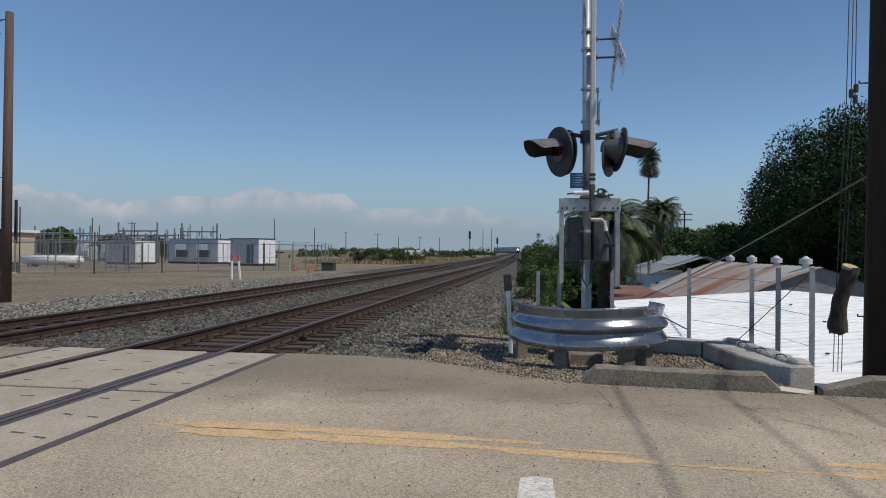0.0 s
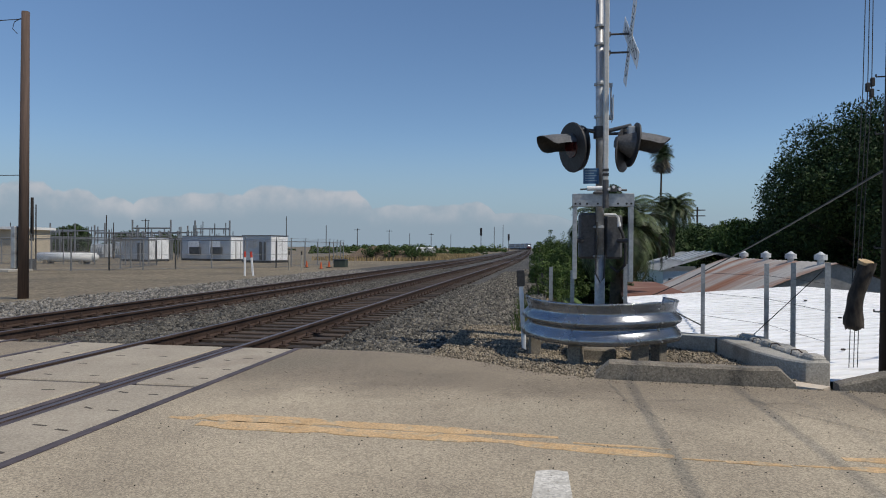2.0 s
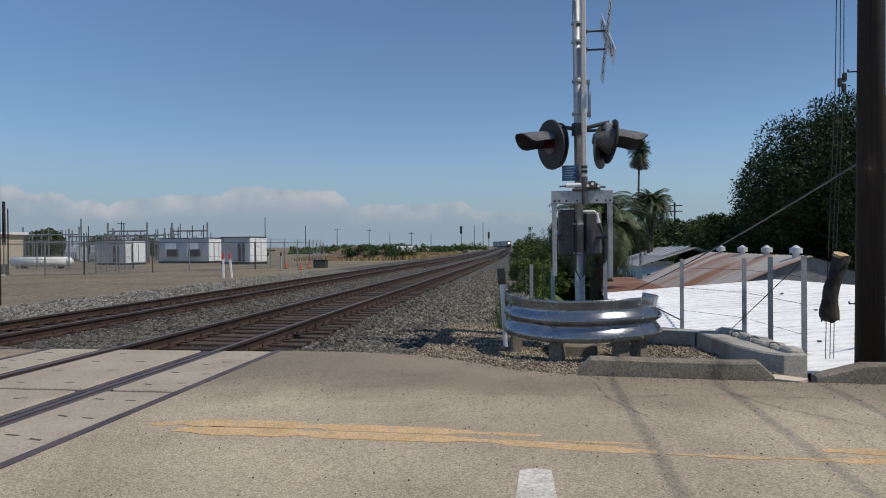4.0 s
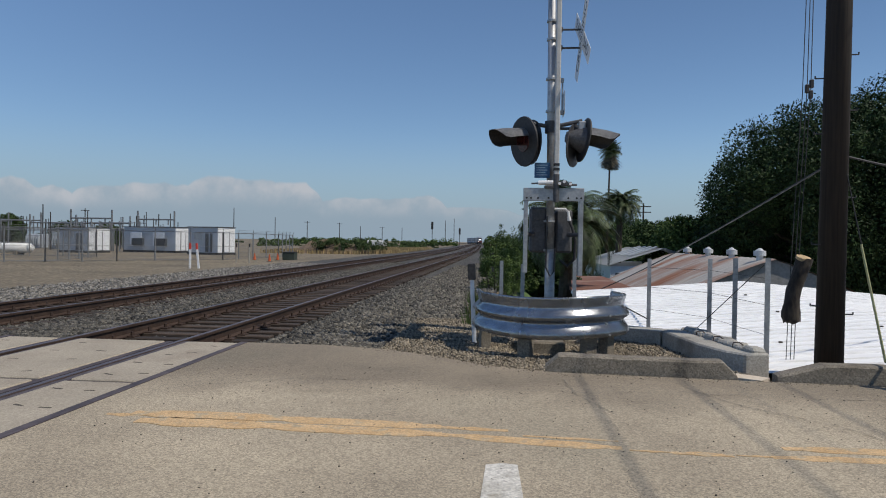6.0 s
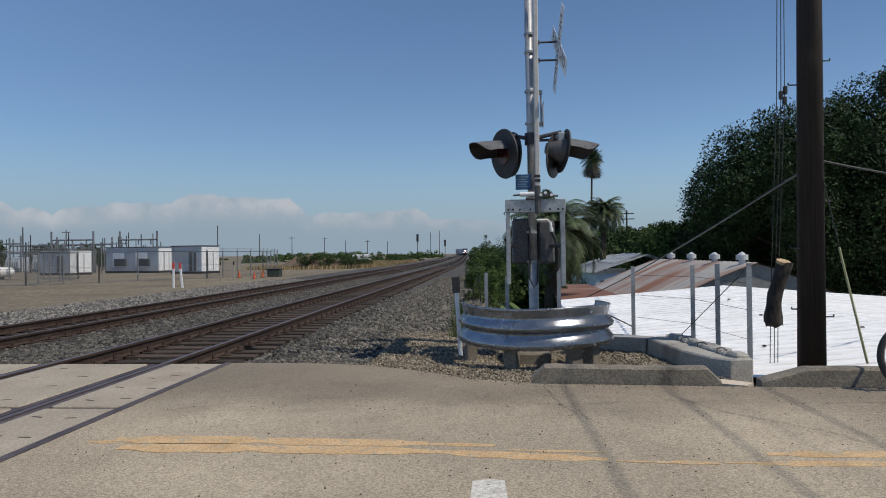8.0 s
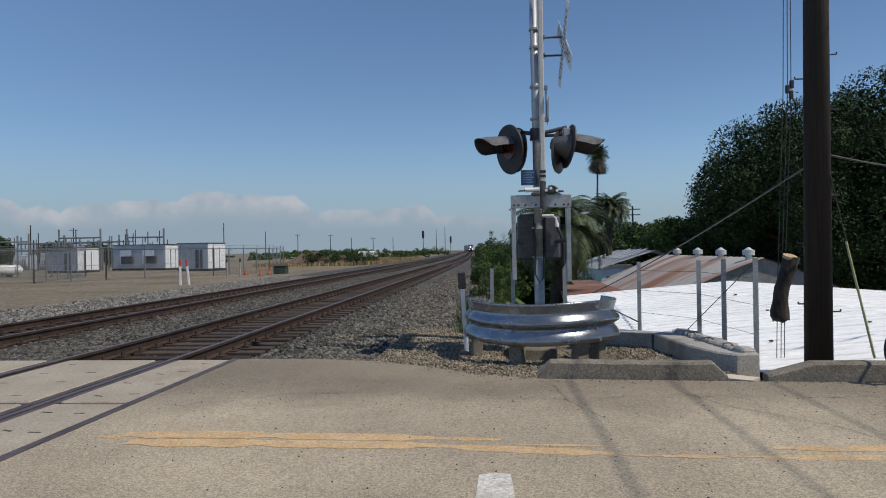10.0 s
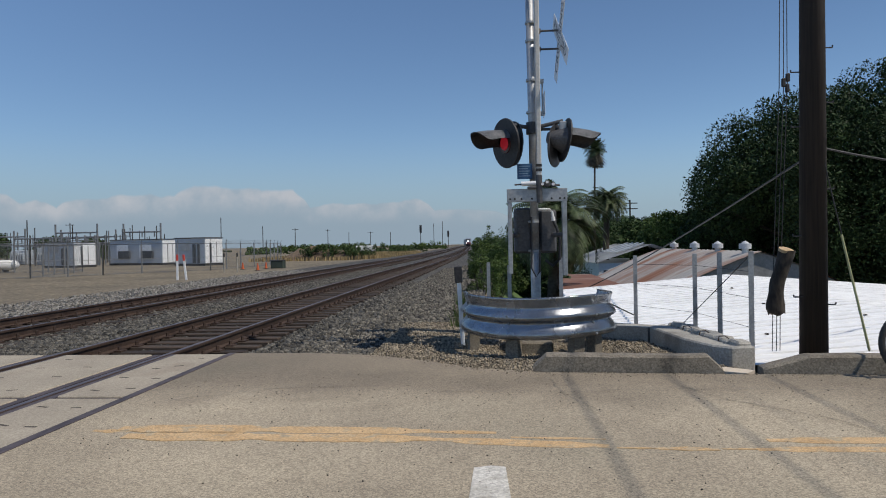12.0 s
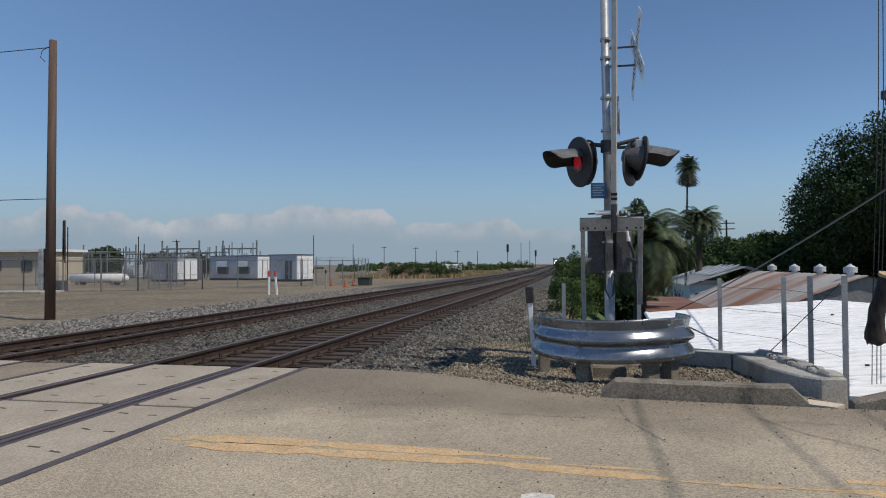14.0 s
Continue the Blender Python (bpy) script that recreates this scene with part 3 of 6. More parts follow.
build_ledge()
bm = bmesh.new()
prism(bm, [(2.30, 6.62), (2.52, 6.50), (2.66, 6.66), (2.40, 6.86)], -.15, .012)
solo("paver", bm, M_PAVER, "loose buff paver lying at the kerb gap", "paver")


# ---- crossing signal ----
MX, MY = 0.61, 8.97


def flasher(parent, cx, cy, cz, yaw, rd, back, arc, tilt=0):
    """One lamp unit: dark round background, scooped hood, housing, lens. arc: where the hood begins and ends."""
    m = pose(cx, cy, cz, 0, 0, yaw) @ pose(0, 0, 0, tilt, 0, 0)  # faces local -y
    bm = bmesh.new()
    bmesh.ops.create_cone(bm, cap_ends=True, segments=40, radius1=rd, radius2=rd - .005, depth=.02, matrix=m @ pose(0, 0, 0, 90))
    disc = part("background_disc", bm, M_BLACK, parent, "matt black round lamp background")
    bm = bmesh.new()
    n, rows_, lining = 28, [], []
    mid = (arc[0] + arc[1]) / 2
    for a in range(n + 1):
        deg = arc[0] + (arc[1] - arc[0]) * a / n
        th = radians(deg)
        near = 1 - abs(deg - mid) / (arc[1] - mid)
        reach = .30 + .20 * near ** .45
        x, z = .155 * math.cos(th), .155 * math.sin(th) + .03
        rows_.append([bm.verts.new(m @ Vector((x, -.01, z))), bm.verts.new(m @ Vector((x * 1.04, -reach * .6, z * 1.02))), bm.verts.new(m @ Vector((x * 1.02, -reach, z * 1.02 - .012)))])
        c_, s_ = .944 * x, .03 + .944 * (z - .03)
        lining.append([(c_, -.012, s_), (c_ * 1.04, -reach * .6, s_ * 1.02), (c_ * 1.02, -reach + .004, s_ * 1.02 - .012)])
    for p, q in zip(rows_, rows_[1:]):
        for k in (0, 1):
            bm.faces.new((p[k], p[k + 1], q[k + 1], q[k]))
    bmesh.ops.solidify(bm, geom=bm.faces[:], thickness=.005)
    part("hood", bm, M_HOOD, disc, smooth=True)
    bm = bmesh.new()
    inner = [[bm.verts.new(m @ Vector((x, y_, z_))) for x, y_, z_ in row] for row in lining]
    for p, q in zip(inner, inner[1:]):
        for k in (0, 1):
            bm.faces.new((p[k], p[k + 1], q[k + 1], q[k]))
    part("hood_lining", bm, M_BLACK, disc, "matt black inside of the hood", smooth=True)
    bm = bmesh.new()
    bmesh.ops.create_cone(bm, cap_ends=True, segments=24, radius1=back, radius2=back * .62, depth=back * .8, matrix=m @ pose(0, .012 + back * .4, 0, -90))
    bmesh.ops.create_cone(bm, cap_ends=True, segments=24, radius1=back * .62, radius2=back * .4, depth=back * .5, matrix=m @ pose(0, .012 + back * 1.05, 0, -90))
    part("housing", bm, M_BOX, disc)
    bm = bmesh.new()
    bmesh.ops.create_cone(bm, cap_ends=True, segments=24, radius1=.15, radius2=.145, depth=.012, matrix=m @ pose(0, -.016, 0.01, 90))
    part("lens", bm, M_REDLENS, disc, "dark red signal lens")
    return m


def build_signal():
    ob = thing("crossing_signal", "grey railway crossing signal mast with flashing lamps", "railway signal")
    bm = bmesh.new()
    tube(bm, (MX, MY, -.1), (MX, MY, 1.25), .068, .068, 18)
    tube(bm, (MX, MY, 1.25), (MX - .03, MY, 4.93), .055, .055, 18)
    tube(bm, (MX - .03, MY, 4.93), (MX - .03, MY, 4.98), .06, .035, 18)
    part("mast", bm, M_ALU, ob, smooth=True)
    for z in (1.22, 1.62, 3.12, 3.56, 4.1, 4.35):
        bm = bmesh.new()
        tube(bm, (MX - .02, MY, z), (MX - .02, MY, z + .03), .075, .075, 14)
        part("clamp", bm, M_GALV, ob)
    bm = bmesh.new()
    box(bm, MX - .28, MX - .04, MY + .03, MY + .42, 1.20, 1.83, .03)
    box(bm, MX + .07, MX + .30, MY + .03, MY + .42, 1.20, 1.80, .03)
    box(bm, MX - .06, MX + .08, MY + .1, MY + .4, 1.25, 1.75)
    mech = part("mechanism_case", bm, M_BOX, ob, "dark grey cast gate mechanism case")
    for z in (1.52, 1.7):
        bm = bmesh.new()
        tube(bm, (MX - .18, MY + .03, z), (MX - .18, MY + .01, z), .05, .05, 14)
        part("cover_bolt", bm, M_BOX, mech)
    bm = bmesh.new()
    chain(bm, [(MX + .05, MY - .03, 1.80), (MX + .20, MY - .03, 1.80), (MX + .235, MY - .03, 1.765), (MX + .245, MY - .03, 1.69)], .018, 10)
    tube(bm, (MX + .245, MY - .03, 1.70), (MX + .25, MY - .03, 1.64), .026, .026, 12)
    part("conduit", bm, M_SIGN, ob, "white plastic cable conduit")
    bm = bmesh.new()
    chain(bm, [(MX + .25, MY - .03, 1.64), (MX + .29, MY - .04, 1.55), (MX + .335, MY - .04, 1.38), (MX + .33, MY - .02, 1.12), (MX + .24, MY + .02, 1.02), (MX + .14, MY + .04, 1.1)], .02, 10)
    part("hose", bm, M_BLACK, ob, "black flexible cable hose")
    bm = bmesh.new()
    chain(bm, [(MX - .05, MY - .08, 1.7), (MX - .06, MY - .08, 1.0), (MX, MY - .10, .88), (MX + .05, MY - .08, .95), (MX + .06, MY - .07, 1.25)], .012, 6)
    part("cable", bm, M_WIRE, ob)
    # lamps on the cross arm
    bm = bmesh.new()
    tube(bm, (MX - .37, MY - .08, 2.97), (MX + .02, MY, 2.92), .028, .028, 10)
    tube(bm, (MX, MY, 2.92), (MX + .40, MY - .05, 3.0), .028, .028, 10)
    tube(bm, (MX + .08, MY, 2.90), (MX + .34, MY - .02, 2.90), .02, .02, 8)
    tube(bm, (MX - .02, MY, 2.84), (MX - .02, MY, 3.0), .08, .08, 14)
    part("cross_arm", bm, M_BOX, ob)
    poses = [flasher(ob, MX - .385, MY - .10, 2.708, -60, .34, .18, (10, 204), 6), flasher(ob, MX + .42, MY - .08, 2.732, 100, .30, .18, (-24, 168), 9)]
    bm = bmesh.new()
    bmesh.ops.create_cone(bm, cap_ends=True, segments=28, radius1=.30, radius2=.295, depth=.02, matrix=pose(MX + .30, MY + .05, 2.68, 0, 0, -114) @ pose(0, 0, 0, -5) @ pose(0, 0, 0, 90))
    part("background_disc", bm, M_BOX, ob, "rear lamp background seen from behind")
    bm = bmesh.new()
    bmesh.ops.create_cone(bm, cap_ends=True, segments=28, radius1=.31, radius2=.305, depth=.02, matrix=pose(MX - .27, MY + .08, 2.725, 0, 0, 112) @ pose(0, 0, 0, 90))
    part("background_disc", bm, M_BLACK, ob, "rear lamp background seen from behind")
    bm = bmesh.new()
    box(bm, -.05, .05, -.02, .05, -.13, .12, .012, pose(MX + .39, MY - .13, 2.86))
    part("junction_cap", bm, M_GALV, ob, "bright metal junction cap")
    # crossbuck
    cb = pose(MX + .38, MY, 4.14, 0, 0, 95.5)
    for ang, word in ((56, "CROSSING"), (-40, "RAILROAD")):
        bm = bmesh.new()
        off = .004 if ang > 0 else -.004
        box(bm, -.60, .60, -.002 + off, .002 + off, -.115, .115, 0, cb @ pose(0, 0, 0, 0, ang, 0))
        blade = part("crossbuck_blade", bm, M_SIGN, ob, "white crossbuck blade with black letters")
        for side in (1, -1):
            cu = bpy.data.curves.new("letters", 'FONT')
            cu.body, cu.size, cu.align_x, cu.align_y = word, .205, 'CENTER', 'CENTER'
            cu.materials.append(M_BLACK)
            tx = new("letters", cu)
            tx.parent = blade
            tx.matrix_basis = cb @ pose(0, (off - .0035) if side > 0 else (off + .0035), 0, 0, ang, 0) @ pose(0, 0, 0, 90, 0, 0 if side > 0 else 180)
    for z in (4.00, 4.25):
        bm = bmesh.new()
        tube(bm, (MX, MY, z), (MX + .36, MY, z), .014, .014, 8)
        box(bm, MX + .05, MX + .12, MY - .04, MY + .04, z - .03, z + .03, .008)
        part("sign_bracket", bm, M_BOX, ob)
    bm = bmesh.new()
    box(bm, MX + .15, MX + .155, MY - .16, MY + .16, 3.08, 3.40, 0, None)
    part("side_plate", bm, M_SIGN, ob, "narrow white sign plate seen edge on")
    for z in (3.12, 3.56):
        bm = bmesh.new()
        box(bm, MX - .02, MX + .15, MY - .02, MY + .02, z - .03, z + .03, .005)
        part("plate_bracket", bm, M_GALV, ob)
    bm = bmesh.new()
    tube(bm, (MX + .13, MY, 3.1), (MX + .13, MY, 3.58), .012, .012, 8)
    part("plate_rod", bm, M_GALV, ob)
    # blue notice
    bm = bmesh.new()
    box(bm, MX - .235, MX - .03, MY - .11, MY - .10, 2.215, 2.423, .003)
    notice = part("notice_sign", bm, M_BLUE, ob, "small blue notice sign with white lines")
    for i in range(5):
        bm = bmesh.new()
        box(bm, MX - .21, MX - .06 - .03 * (i % 2), MY - .1135, MY - .111, 2.25 + i * .033, 2.263 + i * .033)
        part("text_bar", bm, M_BARTEXT, notice)
    for px in (MX + .27, MX - .2):
        bm = bmesh.new()
        box(bm, px - .2, px + .2, MY - .35, MY + .35, -.3, .12, .02)
    part("foundation", bm, M_KERB, ob)
    return ob, poses


signal, lamp_poses = build_signal()


PIVOT = Vector((MX + .02, MY + .2, 1.45))


def build_gate():
    """Raised barrier arm with its yoke; it turns about the mechanism shaft. Built round the pivot."""
    ob = thing("barrier_gate", "pale raised crossing barrier arm on a steel yoke", "barrier gate", PIVOT)

    def put(name, bm, mat, label="", smooth=False):
        for v in bm.verts:
            v.co -= PIVOT
        return part(name, bm, mat, ob, label, smooth)

    y = 8.74
    bm = bmesh.new()
    box(bm, .226, 1.03, y - .03, y + .01, 1.895, 2.07, .006)
    plate = put("yoke_plate", bm, M_GALV, "galvanised plate with bolt holes")
    for x in (.27, .33, .42, .56, .66, .82, .93, .99):
        bm = bmesh.new()
        tube(bm, (x, y - .035, 1.935), (x, y - .028, 1.935), .014, .014, 10)
        for v in bm.verts:
            v.co -= PIVOT
        part("bolt_hole", bm, M_BLACK, plate)
    for x0, x1, zb in ((.236, .292, .93), (.962, 1.022, .90)):
        bm = bmesh.new()
        box(bm, x0, x1, y - .02, y + .10, zb, 1.9, .006)
        put("yoke_leg", bm, M_GALV)
        bm = bmesh.new()
        tube(bm, (x0 + .03, y + .04, 1.45), (MX + (.2 if x0 > MX else -.2), y + .35, 1.45), .03, .03, 8)
        put("shaft_link", bm, M_BOX)
    bm = bmesh.new()
    tube(bm, (.66, y - .03, 1.88), (.66, y - .03, 2.25), .040, .040, 12)
    put("arm_socket", bm, M_BOX)
    bm = bmesh.new()
    box(bm, .625, .692, y - .06, y + .02, 2.24, 7.6, .012)
    put("arm", bm, M_ARM, "long pale barrier arm")
    for z in (2.30, 2.36):
        bm = bmesh.new()
        box(bm, .620, .697, y - .065, y + .025, z, z + .035)
        put("black_band", bm, M_BLACK)
    bm = bmesh.new()
    tube(bm, (.42, y - .04, 2.135), (.615, y - .04, 2.14), .03, .03, 12)
    put("shear_rod", bm, M_SIGN, "bright horizontal shear rod")
    bm = bmesh.new()
    tube(bm, (.33, y - .04, 2.125), (.43, y - .04, 2.13), .011, .011, 8)
    put("rod_tip", bm, M_BOX)
    bm = bmesh.new()
    tube(bm, (.62, y - .04, 2.12), (.93, y - .04, 2.11), .014, .014, 8)
    put("latch_rod", bm, M_BOX)
    for x0, x1, z0, z1 in ((.72, .80, 2.09, 2.16), (.82, .86, 2.085, 2.15), (.50, .62, 2.06, 2.10)):
        bm = bmesh.new()
        box(bm, x0, x1, y - .07, y, z0, z1, .01)
        put("latch_block", bm, M_BOX, "dark bolted latch block")
    for x, z in ((.76, 2.15), (.84, 2.12), (.70, 2.125)):
        bm = bmesh.new()
        tube(bm, (x, y - .085, z), (x, y - .065, z), .02, .02, 8)
        put("latch_bolt", bm, M_SIGN, "bright bolt head")
    return ob


gate = build_gate()


def build_guardrail():
    ob = thing("curved_guardrail", "dented galvanised guardrail curved round the signal", "guardrail")
    cx, cy, R = .61, 8.95, .98
    prof = [(.035, .155), (.062, .165), (.078, .19), (.082, .215), (.074, .245), (.042, .295), (.012, .335), (.008, .352), (.030, .372), (.066, .395), (.080, .418), (.080, .435), (.066, .462), (.026, .505), (.004, .535), (.010, .56), (.034, .645), (.040, .665), (.030, .678), (.022, .674)]
    bm = bmesh.new()
    n = 56
    rnd = random.Random(8)
    rings = []
    for i in range(n + 1):
        a = radians(162 + (388 - 162) * i / n)
        dent = -.05 * math.exp(-((i - 7) / 3.0) ** 2)
        rings.append([bm.verts.new((cx + (R + r + dent * (1 if z > .3 else .3)) * math.cos(a), cy + (R + r + dent) * math.sin(a), z + .012 * math.sin(i * .21))) for r, z in prof])
    for p, q in zip(rings, rings[1:]):
        for k in range(len(prof) - 1):
            bm.faces.new((p[k], q[k], q[k + 1], p[k + 1]))
    bmesh.ops.solidify(bm, geom=bm.faces[:], thickness=.006)
    beam = part("beam", bm, M_RAILING, ob, smooth=True)
    for a in (246, 311):
        c, s = math.cos(radians(a)), math.sin(radians(a))
        for z in (.20, .34, .44, .60):
            bm = bmesh.new()
            tube(bm, (cx + (R + .01) * c, cy + (R + .01) * s, z), (cx + (R + (.09 if z in (.20, .44) else .035)) * c, cy + (R + (.09 if z in (.20, .44) else .035)) * s, z), .014, .012, 8)
            part("splice_bolt", bm, M_GALV, beam)
    for a in (190, 247, 300, 322, 20):
        bm = bmesh.new()
        x, y = cx + (R - .10) * math.cos(radians(a)), cy + (R - .10) * math.sin(radians(a))
        box(bm, -.085, .085, -.07, .07, -.4, .56, .01, pose(x, y, 0, 0, 0, a + 90))
        part("post", bm, M_KERB, ob, "weathered grey timber post")


build_guardrail()

# concrete footing under the guardrail
bm = bmesh.new()
box(bm, .22, .78, 8.35, 8.75, -.25, .06, .02)
solo("footing_block", bm, M_KERB, "grey concrete footing block on gravel", "concrete block")

# white marker with a black top beside the guardrail
mk = thing("marker_post", "white post with a black cap beside guardrail", "marker post")
bm = bmesh.new()
box(bm, -.03, .03, -.012, .012, -.2, .84, .004, pose(-.42, 9.15, 0, 0, -3, 0))
part("blade", bm, M_SIGN, mk)
bm = bmesh.new()
box(bm, -.055, .055, -.03, .03, .80, 1.03, .01, pose(-.42, 9.15, 0, 0, -3, 0))
part("cap", bm, M_BLACK, mk)


# ---- utility poles ----
def build_pole(x, y, z0, h, r, lean, mat, label):
    ob = thing("utility_pole", label, "utility pole", (x, y, z0))
    bm = bmesh.new()
    v = 24
    tube(bm, (0, 0, -.3), (lean * h, 0, h), r, r * .72, v)
    part("shaft", bm, mat, ob, smooth=True)
    return ob


pr = build_pole(4.13, 8.62, -.13, 10.5, .17, .008, M_POLE, "dark creosoted wooden utility pole behind the kerb")
for z, s in ((3.2, 1), (2.9, -1), (2.1, 1), (.62, 1), (.72, -1), (3.9, 1), (3.6, -1), (1.5, -1)):
    bm = bmesh.new()
    tube(bm, (s * .15, -.05, z), (s * .26, -.05, z), .009, .009, 6)
    tube(bm, (s * .26, -.05, z), (s * .26, -.05, z + .03), .009, .009, 6)
    part("step_bolt", bm, M_WIRE, pr)
pl = build_pole(-16.0, 17.9, -.4, 8.85, .155, .004, M_POLEL, "brown weathered wooden utility pole on dirt")
bm = bmesh.new()
chain(bm, [(0, -.15, 8.6), (-.22, -.15, 8.5), (-.28, -.15, 8.3), (-.12, -.15, 8.15)], .012)
part("cable_loop", bm, M_WIRE, pl)
bm = bmesh.new()
box(bm, -.32, -.16, -.15, .1, 1.0, 2.3, .02)
part("conduit_box", bm, M_ALU, pl, "grey meter box on the shaft")


def wire(name, pts, r, label, mat=None):
    bm = bmesh.new()
    chain(bm, pts, r, 5)
    return solo(name, bm, mat or M_WIRE, label, "wire")


wire("overhead_wire", sag((-16.0, 17.8, 8.2), (-34, 14, 7.9), .4), .014, "thin dark overhead wire from the brown pole")
wire("overhead_wire", sag((-16.0, 17.8, 3.45), (-34, 14, 3.55), .15), .012, "thin dark low wire from the brown pole")
# three cables that end on the dark pole's arm and run back over the road
for x, r in ((4.05, .014), (5.05, .013), (5.5, .005), (6.0, .012)):
    wire("overhead_cable", [(x + 2.28, 7.65, 9.04), (x + 2.30, 0, 9.02), (x + 2.32, -30, 9.04)], r, "dark overhead cable ending at the pole")
bm = bmesh.new()
box(bm, -.3, 4.4, -1.02, -.90, 9.10, 9.22, .01)
box(bm, -.05, .15, -1.0, -.1, 9.10, 9.22, .01)
part("cross_arm", bm, M_POLE, pr, "timber arm that carries the cables")
wire("service_drop", sag((4.10, 8.75, 2.38), (3.15, 24, -.40), .12, 14), .016, "dark service cable sloping down to a roof", M_WIRE)
wire("side_wire", sag((4.3, 8.7, 2.51), (9.5, 11.0, 2.34), .14), .016, "thin dark wire from the dark pole")
gw = thing("guy_wire", "slanting guy wire with a yellow plastic sleeve", "guy wire")
bm = bmesh.new()
tube(bm, (4.22, 8.5, 2.38), (4.76, 8.5, -.10), .009, .009, 6)
part("strand", bm, M_WIRE, gw)
bm = bmesh.new()
tube(bm, (4.435, 8.5, 1.38), (4.757, 8.5, -.09), .015, .017, 8)
part("sleeve", bm, M_YSLEEVE, gw)

# cut log hung on wires beside the pole
lg = thing("hanging_log", "cut dark log stub hanging on thin wires", "log", (4.05, 9.5, .25))
bm = bmesh.new()
prev = None
rnd = random.Random(9)
for i in range(12):
    t = i / 11
    c = Vector((-.02 + .13 * t ** 1.4 - .035 * math.sin(4.2 * t), 0, .92 * t))
    fat = 1 + .22 * math.exp(-((t - .14) / .12) ** 2) - .10 * math.exp(-((t - .45) / .2) ** 2)
    ring = [bm.verts.new(c + Vector(((.108 * fat + .026 * noise.noise((i * .8, k * .7, 2))) * math.cos(k * math.tau / 14), .115 * math.sin(k * math.tau / 14), (.07 * rnd.random() if i == 0 else 0)))) for k in range(14)]
    if prev:
        for k in range(14):
            bm.faces.new((prev[k], prev[(k + 1) % 14], ring[(k + 1) % 14], ring[k]))
    else:
        bm.faces.new(ring[::-1])
    prev = ring
part("bark", bm, M_BARK, lg, smooth=True)
bm = bmesh.new()
bmesh.ops.create_cone(bm, cap_ends=True, segments=20, radius1=.10, radius2=.098, depth=.04, matrix=pose(.115, -.012, .925, 20, 10, 0))
part("cut_face", bm, M_CUT, lg, "pale fresh cut end")
for dx in (-.06, 0, .05):
    wire("hanging_wire", [(4.04 + dx, 9.56, -.6), (4.07 + dx * .9, 9.56, .8), (4.17 + dx, 9.5, 3.5), (4.22 + dx * .6, 9.5, 7.5)], .006, "thin wire that holds the hanging log")
ins = thing("wire_clamp", "dark clamp on the hanging wires", "clamp", (4.2, 9.5, 3.55))
for dz, dx in ((0, -.03), (.07, .03), (-.08, .02)):
    bm = bmesh.new()
    box(bm, dx - .026, dx + .026, -.026, .026, dz - .06, dz + .06, .01)
    part("clamp_block", bm, M_BLACK, ins)


# ---- wire fence behind the ledge ----
FENCE = [(2.42, 11.2, 1.10), (3.02, 9.9, 1.14), (3.10, 9.05, 1.17), (3.24, 8.3, 1.19)]
fence_t = thing("wire_fence", "galvanised posts with barbed wire behind the ledge", "fence")
for x, y, zt in FENCE:
    bm = bmesh.new()
    w = .032
    box(bm, x - w, x + w, y - .008, y, -.7, zt, 0)
    box(bm, x - .005, x + .005, y, y + .05, -.7, zt, 0)
    part("post", bm, M_GALV, fence_t)
for z in (.25, .62, .95):
    bm = bmesh.new()
    chain(bm, [(x, y, z + .02 * math.sin(x * 9)) for x, y, _ in FENCE], .0028, 4)
    part("barbed_wire", bm, M_WIRE, fence_t)
bm = bmesh.new()
tube(bm, (2.72, 9.6, .1), (3.2, 8.32, 1.1), .006, .006, 5)
part("brace_wire", bm, M_WIRE, fence_t)
bm = bmesh.new()
tube(bm, (1.5, 9.8, .55), (2.38, 11.15, .1), .011, .011, 6)
part("brace_bar", bm, M_WIRE, fence_t)
for x, y, zt in ((-.05, 11.2, 1.02), (.28, 10.2, 1.0), (1.12, 10.6, 1.1), (-.35, 22, 1.0), (-.5, 26, 1.0), (-.6, 30, 1.0)):
    p = thing("fence_post", "thin steel fence post beside the embankment", "fence post", (x, y, 0), group="embankment posts")
    bm = bmesh.new()
    box(bm, -.03, .03, -.01, .01, -.6, zt)
    box(bm, -.006, .006, .01, .04, -.6, zt)
    part("stake", bm, M_GALV if y < 20 else M_WIRE, p)


